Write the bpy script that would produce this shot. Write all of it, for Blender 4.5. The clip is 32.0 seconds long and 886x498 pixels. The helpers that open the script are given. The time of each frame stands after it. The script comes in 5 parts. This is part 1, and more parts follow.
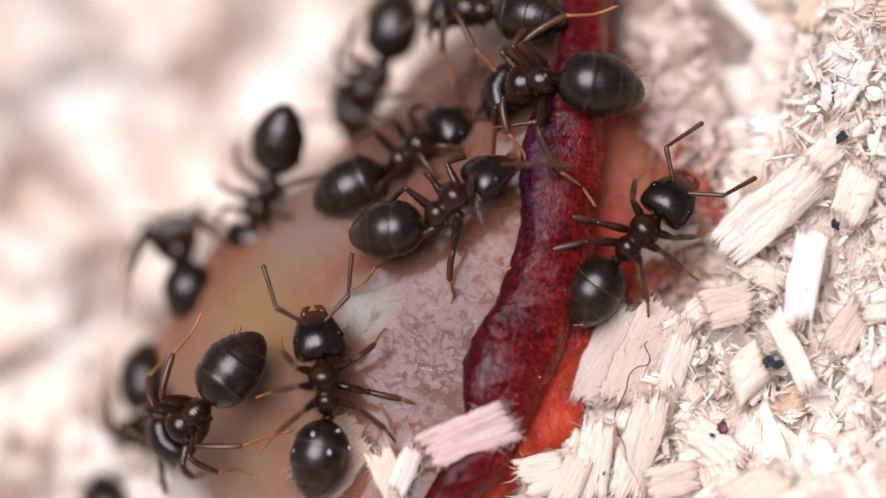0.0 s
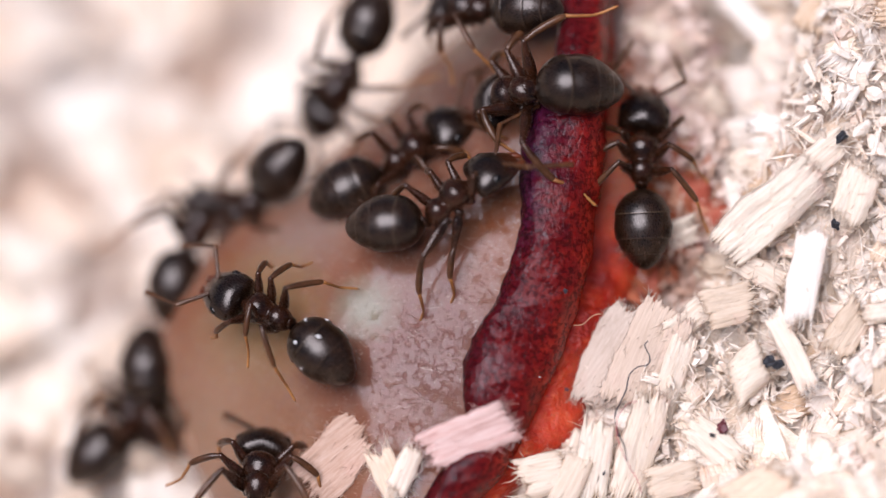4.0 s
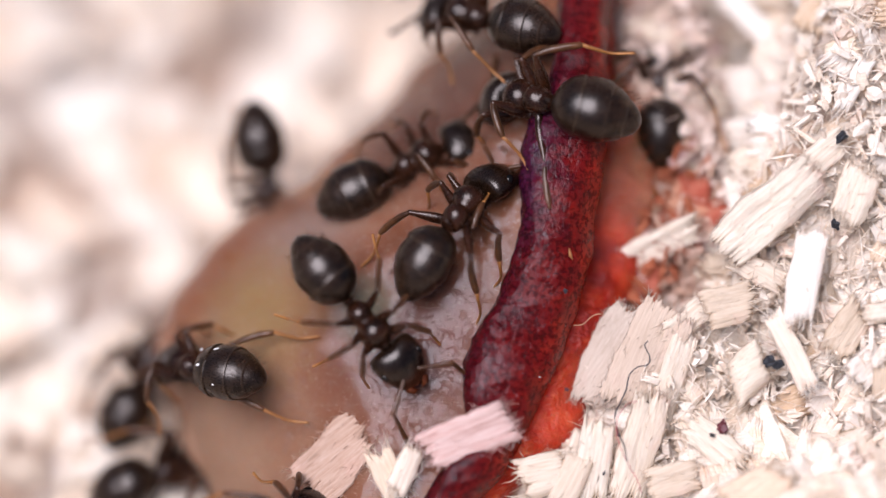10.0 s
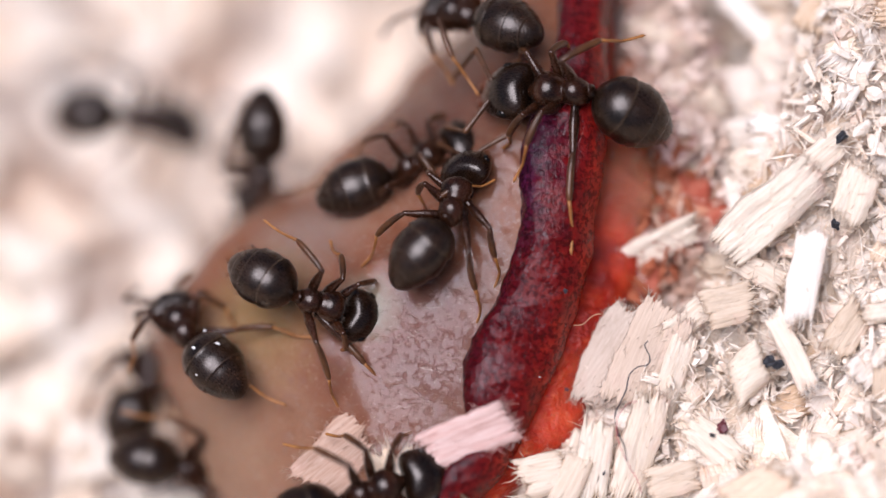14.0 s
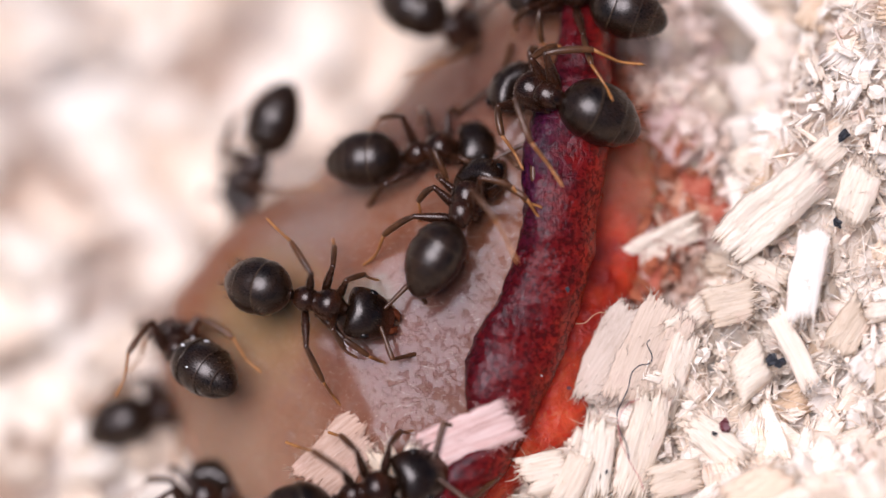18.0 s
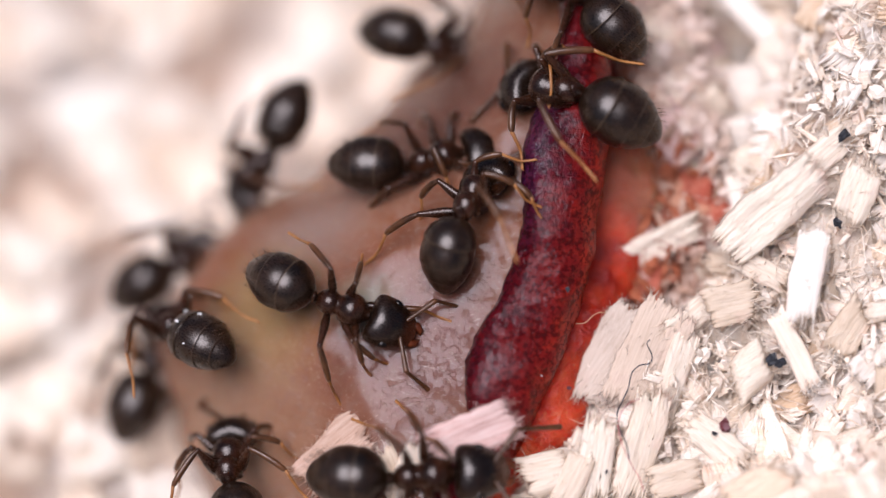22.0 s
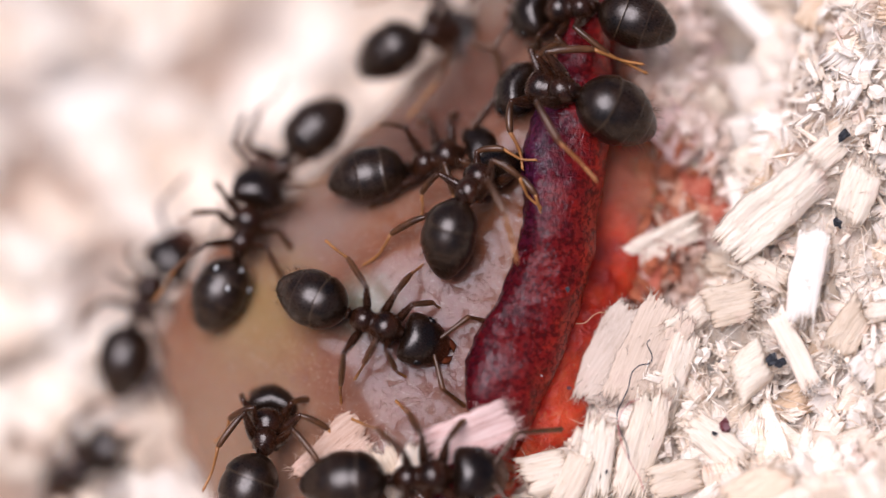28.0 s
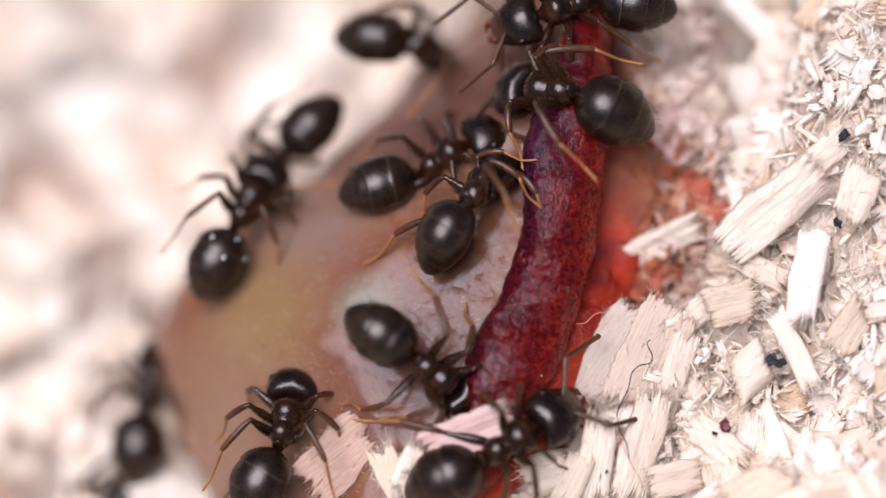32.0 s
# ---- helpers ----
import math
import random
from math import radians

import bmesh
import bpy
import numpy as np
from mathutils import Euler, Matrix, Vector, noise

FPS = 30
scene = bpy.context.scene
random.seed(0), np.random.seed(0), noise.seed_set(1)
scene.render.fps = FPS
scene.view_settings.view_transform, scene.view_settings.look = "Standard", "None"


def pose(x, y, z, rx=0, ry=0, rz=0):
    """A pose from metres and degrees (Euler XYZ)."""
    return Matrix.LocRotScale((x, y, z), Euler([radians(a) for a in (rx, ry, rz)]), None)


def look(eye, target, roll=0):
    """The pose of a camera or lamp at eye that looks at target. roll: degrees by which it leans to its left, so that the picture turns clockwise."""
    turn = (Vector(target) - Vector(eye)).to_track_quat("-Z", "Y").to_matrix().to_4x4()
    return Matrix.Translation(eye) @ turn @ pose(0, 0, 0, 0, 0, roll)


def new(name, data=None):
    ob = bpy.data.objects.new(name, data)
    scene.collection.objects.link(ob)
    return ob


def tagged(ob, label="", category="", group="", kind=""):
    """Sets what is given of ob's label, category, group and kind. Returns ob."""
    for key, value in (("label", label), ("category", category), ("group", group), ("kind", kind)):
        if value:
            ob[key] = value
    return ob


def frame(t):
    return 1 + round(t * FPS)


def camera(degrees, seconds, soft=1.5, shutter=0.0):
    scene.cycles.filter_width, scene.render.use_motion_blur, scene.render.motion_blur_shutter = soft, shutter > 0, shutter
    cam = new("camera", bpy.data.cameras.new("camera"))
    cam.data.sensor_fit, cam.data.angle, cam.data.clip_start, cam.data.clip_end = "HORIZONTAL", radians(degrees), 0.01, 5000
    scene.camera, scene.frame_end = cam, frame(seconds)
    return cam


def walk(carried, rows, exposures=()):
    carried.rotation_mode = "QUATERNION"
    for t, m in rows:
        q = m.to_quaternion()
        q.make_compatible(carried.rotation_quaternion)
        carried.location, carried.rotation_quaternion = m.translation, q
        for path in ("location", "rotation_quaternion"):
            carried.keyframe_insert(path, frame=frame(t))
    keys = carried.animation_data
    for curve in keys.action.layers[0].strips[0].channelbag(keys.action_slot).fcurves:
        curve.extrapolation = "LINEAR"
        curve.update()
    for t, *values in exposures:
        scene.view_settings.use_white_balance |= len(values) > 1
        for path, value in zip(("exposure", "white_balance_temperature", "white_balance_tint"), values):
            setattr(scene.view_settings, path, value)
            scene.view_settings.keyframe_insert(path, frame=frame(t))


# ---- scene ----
# All sizes below are in millimetres (MM turns them into metres).
# Working frame: u across, v up the slope, w out of the slope towards the lens; the pile's face leans back by 35 degrees.
MM = 0.001
PITCH = radians(55)
AX_U = Vector((1, 0, 0))
AX_V = Vector((0, math.sin(PITCH), math.cos(PITCH)))
AX_W = Vector((0, -math.cos(PITCH), math.sin(PITCH)))
ORIGIN = Vector((0, 0, 0.010))
STEP = 78.4          # grid steps to a millimetre on the working plane
REACH = 95.0         # lens to working plane, mm


def uvw(x, y, w=0.0):
    """Grid place (x to the right, y down, from the plane's corner) at height w, in mm of the working frame."""
    k = (1 - w / REACH) / STEP
    return Vector(((x - 784) * k, (441 - y) * k, w))


def to_world(p):
    return ORIGIN + (AX_U * p[0] + AX_V * p[1] + AX_W * p[2]) * MM


def spot(x, y, w=0.0):
    return to_world(uvw(x, y, w))


FRAME = Matrix((AX_U, AX_V, AX_W)).transposed()      # columns u, v, w


# ---- camera: a tripod shot with one small nudge ----
cam = camera(2 * math.degrees(math.atan(784 / STEP / REACH)), 32.0, soft=1.4)
cam.data.dof.use_dof = True
cam.data.dof.focus_distance = 0.09525
cam.data.dof.aperture_fstop = 19.0
cam.data.dof.aperture_blades = 0


def eye(du, dv):
    at = to_world((du, dv, REACH))
    return look(at, to_world((du, dv, 0)))


walk(cam, [(0.0, eye(0, 0)), (14.1, eye(0, 0)), (14.5, eye(-0.038, -0.026)), (16.5, eye(-0.038, -0.02)),
           (18.3, eye(-0.05, -0.036)), (30.0, eye(-0.05, -0.036)), (32.0, eye(-0.053, -0.036))],
     [(0.0, 0.21, 5850, 20), (32.0, 0.21, 5850, 20)])

# ---- light: bright, thinly overcast sky ----
world = bpy.data.worlds.new("sky")
scene.world = world
world.use_nodes = True
nt = world.node_tree
sky = nt.nodes.new("ShaderNodeTexSky")
sky.sky_type, sky.sun_disc = "NISHITA", False
sky.sun_elevation, sky.sun_rotation = radians(67), radians(224)
sky.air_density, sky.dust_density, sky.ozone_density = 1.0, 1.6, 1.0
nt.nodes["Background"].inputs["Strength"].default_value = 0.04
nt.links.new(sky.outputs["Color"], nt.nodes["Background"].inputs["Color"])

sun_data = bpy.data.lights.new("sun", "SUN")
sun_data.energy, sun_data.angle, sun_data.color = 4.9, radians(44), (1.0, 0.98, 0.965)
sun = new("sun", sun_data)
sun_dir = Vector((-0.27, -0.28, 0.92))
sun.matrix_world = look(sun_dir, (0, 0, 0))


# ---- materials ----
def shader(name, rough=0.5, spec=0.5, color=(0.5, 0.5, 0.5)):
    m = bpy.data.materials.new(name)
    m.use_nodes = True
    b = m.node_tree.nodes["Principled BSDF"]
    b.inputs["Roughness"].default_value = rough
    b.inputs["Specular IOR Level"].default_value = spec
    b.inputs["Base Color"].default_value = (*color, 1)
    return m, m.node_tree, b


def node(nt, kind, **values):
    n = nt.nodes.new(kind)
    for k, v in values.items():
        n.inputs[k.replace("_", " ")].default_value = v
    return n


def coords(nt, scale=(1000, 1000, 1000)):
    """Object coordinates in millimetres, stretched by scale / 1000."""
    c = nt.nodes.new("ShaderNodeTexCoord")
    m = nt.nodes.new("ShaderNodeMapping")
    m.inputs["Scale"].default_value = scale
    nt.links.new(c.outputs["Object"], m.inputs["Vector"])
    return m.outputs["Vector"]


def noise_tex(nt, vec, scale, detail=4.0, rough=0.6, distort=0.0):
    n = node(nt, "ShaderNodeTexNoise", Scale=scale, Detail=detail, Roughness=rough, Distortion=distort)
    nt.links.new(vec, n.inputs["Vector"])
    return n.outputs["Fac"]


def ramp(nt, fac, *stops):
    r = nt.nodes.new("ShaderNodeValToRGB")
    while len(r.color_ramp.elements) < len(stops):
        r.color_ramp.elements.new(0.5)
    for e, (p, c) in zip(r.color_ramp.elements, stops):
        e.position, e.color = p, (*c, 1) if len(c) == 3 else c
    nt.links.new(fac, r.inputs["Fac"])
    return r.outputs["Color"]


def blend(nt, fac, a, b, how="MIX"):
    n = nt.nodes.new("ShaderNodeMix")
    n.data_type, n.blend_type = "RGBA", how
    for sock, v in ((n.inputs["Factor"], fac), (n.inputs["A"], a), (n.inputs["B"], b)):
        if isinstance(v, (int, float)):
            sock.default_value = v
        elif isinstance(v, tuple):
            sock.default_value = (*v, 1)
        else:
            nt.links.new(v, sock)
    return n.outputs["Result"]


def node_scale(nt, value, k):
    n = node(nt, "ShaderNodeMath")
    n.operation = "MULTIPLY"
    nt.links.new(value, n.inputs[0])
    n.inputs[1].default_value = k
    return n.outputs[0]


def relief(nt, bsdf, height, distance, strength=1.0, under=None):
    n = node(nt, "ShaderNodeBump", Strength=strength, Distance=distance)
    nt.links.new(height, n.inputs["Height"])
    if under is not None:
        nt.links.new(under, n.inputs["Normal"])
    if bsdf is not None:
        nt.links.new(n.outputs["Normal"], bsdf.inputs["Normal"])
    return n.outputs["Normal"]


def wood(name, dark, mid, light, stain=(0.75, 0.45, 0.36), per_island=False):
    m, nt, b = shader(name, 0.75, 0.3)
    v = coords(nt, (420, 7500, 7500))
    info = nt.nodes.new("ShaderNodeNewGeometry" if per_island else "ShaderNodeObjectInfo")
    rnd = info.outputs["Random Per Island" if per_island else "Random"]
    far = node(nt, "ShaderNodeVectorMath")
    far.operation = "MULTIPLY_ADD"
    nt.links.new(rnd, far.inputs[0])
    far.inputs[1].default_value = (37, 91, 53)
    nt.links.new(v, far.inputs[2])
    grain = noise_tex(nt, far.outputs[0], 2.6, 6, 0.7, 0.15)
    blotch = noise_tex(nt, coords(nt), 1.1, 3)
    col = ramp(nt, grain, (0.25, dark), (0.48, mid), (0.70, light))
    tone = ramp(nt, rnd, (0.0, (0.80, 0.70, 0.60)), (0.35, (0.98, 0.93, 0.88)), (0.7, (1.0, 0.97, 0.93)), (1.0, (1.0, 0.88, 0.76)))
    col = blend(nt, 1.0, col, tone, "MULTIPLY")
    spots = ramp(nt, blotch, (0.56, (0, 0, 0)), (0.74, (1, 1, 1)))
    col = blend(nt, spots, col, blend(nt, 0.35, col, stain))
    nt.links.new(col, b.inputs["Base Color"])
    relief(nt, b, grain, 0.000010, 0.9)
    # thin wood lets light through
    thin = nt.nodes.new("ShaderNodeBsdfTranslucent")
    nt.links.new(col, thin.inputs["Color"])
    both = nt.nodes.new("ShaderNodeMixShader")
    both.inputs[0].default_value = 0.22
    nt.links.new(b.outputs[0], both.inputs[1])
    nt.links.new(thin.outputs[0], both.inputs[2])
    nt.links.new(both.outputs[0], nt.nodes["Material Output"].inputs["Surface"])
    return m


WOOD = wood("pale_wood", (0.64, 0.51, 0.375), (0.78, 0.675, 0.545), (0.88, 0.80, 0.69))
WOOD_WHITE = wood("white_wood", (0.74, 0.64, 0.53), (0.85, 0.785, 0.70), (0.90, 0.865, 0.80))
WOOD_TAN = wood("tan_wood", (0.50, 0.34, 0.20), (0.66, 0.50, 0.345), (0.77, 0.64, 0.50))
WOOD_PINK = wood("juice_stained_wood", (0.50, 0.28, 0.235), (0.66, 0.45, 0.40), (0.75, 0.60, 0.55), (0.55, 0.22, 0.18))
WOOD_RED = wood("red_soaked_wood", (0.22, 0.03, 0.015), (0.40, 0.09, 0.05), (0.56, 0.24, 0.16), (0.32, 0.03, 0.015))
WOOD_AMBER = wood("orange_soaked_wood", (0.40, 0.14, 0.07), (0.58, 0.28, 0.17), (0.72, 0.46, 0.33), (0.5, 0.1, 0.05))
WOOD_BLUSH = wood("blushed_white_wood", (0.48, 0.385, 0.31), (0.61, 0.52, 0.44), (0.70, 0.62, 0.54), (0.63, 0.42, 0.34))
WOOD_DAMP = wood("damp_wood", (0.40, 0.24, 0.16), (0.52, 0.35, 0.26), (0.62, 0.46, 0.37))
DUST = wood("sawdust", (0.76, 0.62, 0.47), (0.89, 0.81, 0.70), (0.95, 0.91, 0.85), per_island=True)
DUST_PALE = wood("blushed_dust", (0.60, 0.44, 0.35), (0.75, 0.61, 0.52), (0.84, 0.74, 0.66), (0.70, 0.42, 0.33), per_island=True)
DUST_PINK = wood("juice_stained_dust", (0.40, 0.22, 0.155), (0.55, 0.37, 0.285), (0.66, 0.51, 0.42), (0.45, 0.17, 0.11), per_island=True)
DUST_AMBER = wood("orange_soaked_dust", (0.26, 0.05, 0.02), (0.38, 0.11, 0.05), (0.50, 0.22, 0.12), (0.32, 0.05, 0.02), per_island=True)


def ground_material():
    m, nt, b = shader("sawdust_bed", 0.9, 0.2)
    v = coords(nt)
    big = noise_tex(nt, v, 0.22, 3)
    fine = noise_tex(nt, v, 2.4, 6, 0.7)
    col = ramp(nt, fine, (0.3, (0.58, 0.43, 0.31)), (0.5, (0.82, 0.72, 0.61)), (0.7, (0.92, 0.87, 0.80)))
    patch = ramp(nt, big, (0.42, (1, 1, 1)), (0.62, (0.92, 0.70, 0.56)))
    nt.links.new(blend(nt, 1.0, col, patch, "MULTIPLY"), b.inputs["Base Color"])
    relief(nt, b, fine, 0.0008)
    return m


GROUND = ground_material()


FRUIT_BASE = spot(900, 600, -3)
FLESH_TINTS = [((spot(530, 395, -2.2) - FRUIT_BASE) / MM, 1.5, (0.20, 0.128, 0.098)), ((spot(680, 165, -3.0) - FRUIT_BASE) / MM, 2.0, (0.080, 0.034, 0.021)), ((spot(760, 620, -0.7) - FRUIT_BASE) / MM, 2.3, (0.120, 0.050, 0.036)), ((spot(760, 150, -2.5) - FRUIT_BASE) / MM, 2.7, (0.085, 0.036, 0.024)), ((spot(450, 560, -2) - FRUIT_BASE) / MM, 1.6, (0.21, 0.125, 0.048)),
          ((spot(645, 545, -0.9) - FRUIT_BASE) / MM, 0.7, (0.19, 0.17, 0.115)), ((spot(370, 800, -2.6) - FRUIT_BASE) / MM, 2.6, (0.25, 0.145, 0.088))]


def flesh_material():
    m, nt, b = shader("wet_fruit_flesh", 0.12, 0.5)
    v = coords(nt)
    big = noise_tex(nt, v, 0.45, 4)
    mid = noise_tex(nt, v, 3.2, 5, 0.6, 0.9)
    col = ramp(nt, big, (0.32, (0.165, 0.056, 0.022)), (0.47, (0.175, 0.068, 0.033)), (0.62, (0.20, 0.100, 0.060)))
    col = blend(nt, ramp(nt, mid, (0.5, (0, 0, 0)), (0.72, (0.5, 0.5, 0.5))), col, (0.19, 0.12, 0.095))
    # soft spots, and areas tinted darker and paler: place (mm from the fruit's base), reach, colour
    for at, reach, tint in FLESH_TINTS:
        d = node(nt, "ShaderNodeVectorMath")
        d.operation = "DISTANCE"
        nt.links.new(v, d.inputs[0])
        d.inputs[1].default_value = tuple(at)
        wob = node(nt, "ShaderNodeMath")
        wob.operation = "MULTIPLY_ADD"
        nt.links.new(mid, wob.inputs[0])
        wob.inputs[1].default_value = reach * 1.1
        nt.links.new(d.outputs["Value"], wob.inputs[2])
        scaled = node(nt, "ShaderNodeMath")
        scaled.operation = "DIVIDE"
        nt.links.new(wob.outputs[0], scaled.inputs[0])
        scaled.inputs[1].default_value = reach * 2
        col = blend(nt, ramp(nt, scaled.outputs[0], (0.45, (0.85,) * 3), (0.95, (0, 0, 0))), col, tint)
    # pale threads in the flesh
    thread_noise = noise_tex(nt, coords(nt, (700, 1700, 1700)), 5.0, 4, 0.6, 2.2)
    col = blend(nt, ramp(nt, thread_noise, (0.60, (0, 0, 0)), (0.66, (0.35,) * 3)), col, (0.42, 0.31, 0.24))
    nt.links.new(col, b.inputs["Base Color"])
    b.inputs["Subsurface Weight"].default_value = 0.45
    b.inputs["Subsurface Radius"].default_value = (1.0, 0.45, 0.3)
    b.inputs["Subsurface Scale"].default_value = 0.0006
    # a smooth juice film, torn open over drier, crinkled patches
    tear = noise_tex(nt, v, 4.2, 5, 0.62, 1.5)
    gap = node(nt, "ShaderNodeVectorMath")
    gap.operation = "DISTANCE"
    nt.links.new(v, gap.inputs[0])
    gap.inputs[1].default_value = tuple((spot(785, 690, -0.45) - FRUIT_BASE) / MM)
    dry = ramp(nt, node_scale(nt, gap.outputs["Value"], 0.4), (0.0, (0.085,) * 3), (0.75, (0, 0, 0)))
    sparse = ramp(nt, big, (0.4, (0.03,) * 3), (0.6, (0, 0, 0)))
    for less in (dry, sparse):
        left = node(nt, "ShaderNodeMath")
        left.operation = "SUBTRACT"
        nt.links.new(tear, left.inputs[0])
        nt.links.new(less, left.inputs[1])
        tear = left.outputs[0]
    film = ramp(nt, tear, (0.385, (0, 0, 0)), (0.405, (1, 1, 1)))
    wet = ramp(nt, film, (0.0, (0.32,) * 3), (1.0, (0.06,) * 3))
    nt.links.new(wet, b.inputs["Roughness"])
    nt.links.new(ramp(nt, film, (0.0, (0.05,) * 3), (1.0, (0.165,) * 3)), b.inputs["Specular IOR Level"])
    crinkle = noise_tex(nt, coords(nt, (1000, 1250, 1250)), 9.0, 3, 0.55, 1.8)
    crease = ramp(nt, crinkle, (0.26, (0, 0, 0)), (0.33, (1, 1, 1)), (0.67, (1, 1, 1)), (0.71, (0.4,) * 3))
    n1 = relief(nt, None, mid, 0.000003, 1.0)
    n2 = relief(nt, None, film, 0.000005, 1.0, n1)
    relief(nt, b, crease, 0.000006, 1.0, n2)
    return m


FLESH = flesh_material()


def skin_material():
    """Dark skin: purple on the side turned to the flesh, part pigment and part painted sheen; red on the back; painted
    glow at its thin, translucent outer edge.
    """
    m, nt, b = shader("dark_red_skin", 0.3, 0.15)
    v = coords(nt)
    mid = noise_tex(nt, v, 1.6, 5, 0.6, 0.6)
    fine = noise_tex(nt, v, 8.0, 2, 0.6, 0.5)
    at = nt.nodes.new("ShaderNodeAttribute")
    at.attribute_name = "across"
    side = node(nt, "ShaderNodeMath")
    side.operation = "MULTIPLY_ADD"
    nt.links.new(mid, side.inputs[0])
    side.inputs[1].default_value = 0.5
    nt.links.new(at.outputs["Fac"], side.inputs[2])
    # the last stop paints the glow of light through the thin edge
    col = ramp(nt, side.outputs[0], (0.34, (0.030, 0.003, 0.008)), (0.58, (0.062, 0.003, 0.005)), (0.86, (0.125, 0.006, 0.005)), (1.0, (0.27, 0.018, 0.008)))
    # purple upper part: pigment, with reflected sheen put into the colour
    away = node(nt, "ShaderNodeVectorMath")
    away.operation = "DISTANCE"
    nt.links.new(v, away.inputs[0])
    away.inputs[1].default_value = tuple((spot(925, 270, -0.6) - FRUIT_BASE) / MM)
    purple_top = ramp(nt, node_scale(nt, away.outputs["Value"], 0.2), (0.22, (0.8,) * 3), (0.50, (0, 0, 0)))
    inner = ramp(nt, side.outputs[0], (0.55, (1, 1, 1)), (0.8, (0, 0, 0)))
    col = blend(nt, blend(nt, 1.0, purple_top, inner, "MULTIPLY"), col, (0.040, 0.005, 0.020))
    speck = ramp(nt, fine, (0.42, (0.07, 0.06, 0.07)), (0.53, (1, 1, 1)))
    nt.links.new(blend(nt, 0.6, col, speck, "MULTIPLY"), b.inputs["Base Color"])
    nt.links.new(ramp(nt, mid, (0.3, (0.11,) * 3), (0.7, (0.20,) * 3)), b.inputs["Roughness"])
    b.inputs["Subsurface Weight"].default_value = 0.35
    b.inputs["Subsurface Radius"].default_value = (1.0, 0.12, 0.08)
    b.inputs["Subsurface Scale"].default_value = 0.0006
    # leathery cells with creases between them, then fine wrinkles
    bend = node(nt, "ShaderNodeTexNoise", Scale=3.0, Detail=3.0)
    nt.links.new(v, bend.inputs["Vector"])
    warped = node(nt, "ShaderNodeVectorMath")
    warped.operation = "MULTIPLY_ADD"
    nt.links.new(bend.outputs["Color"], warped.inputs[0])
    warped.inputs[1].default_value = (0.35, 0.35, 0.35)
    nt.links.new(v, warped.inputs[2])
    cell = node(nt, "ShaderNodeTexVoronoi", Scale=4.6)
    cell.feature = "DISTANCE_TO_EDGE"
    nt.links.new(warped.outputs[0], cell.inputs["Vector"])
    crack = ramp(nt, cell.outputs["Distance"], (0.0, (0, 0, 0)), (0.10, (0.75,) * 3), (0.35, (1, 1, 1)))
    n1 = relief(nt, None, crack, 0.000007, 1.0)
    wrinkle = noise_tex(nt, coords(nt, (1000, 420, 420)), 6.0, 5, 0.65, 1.2)
    n2 = relief(nt, None, wrinkle, 0.000034, 0.9, n1)
    n3 = relief(nt, None, mid, 0.00004, 0.7, n2)
    relief(nt, b, fine, 0.000004, 0.7, n3)
    return m


SKIN = skin_material()


def pulp_material():
    m, nt, b = shader("red_pulp", 0.42, 0.25)
    v = coords(nt)
    big = noise_tex(nt, v, 0.7, 4)
    col = ramp(nt, big, (0.36, (0.22, 0.008, 0.003)), (0.5, (0.43, 0.030, 0.007)), (0.66, (0.60, 0.090, 0.030)))
    away = node(nt, "ShaderNodeVectorMath")
    away.operation = "DISTANCE"
    nt.links.new(v, away.inputs[0])
    away.inputs[1].default_value = tuple((spot(1155, 290, -2.6) - FRUIT_BASE) / MM)
    pale = ramp(nt, node_scale(nt, away.outputs["Value"], 0.2), (0.12, (0.8,) * 3), (0.45, (0, 0, 0)))
    col = blend(nt, pale, col, (0.50, 0.19, 0.10))
    nt.links.new(col, b.inputs["Base Color"])
    b.inputs["Subsurface Weight"].default_value = 1.0
    b.inputs["Subsurface Radius"].default_value = (1.0, 0.25, 0.12)
    b.inputs["Subsurface Scale"].default_value = 0.0022
    relief(nt, b, noise_tex(nt, v, 3.0, 4), 0.0002)
    return m


PULP = pulp_material()


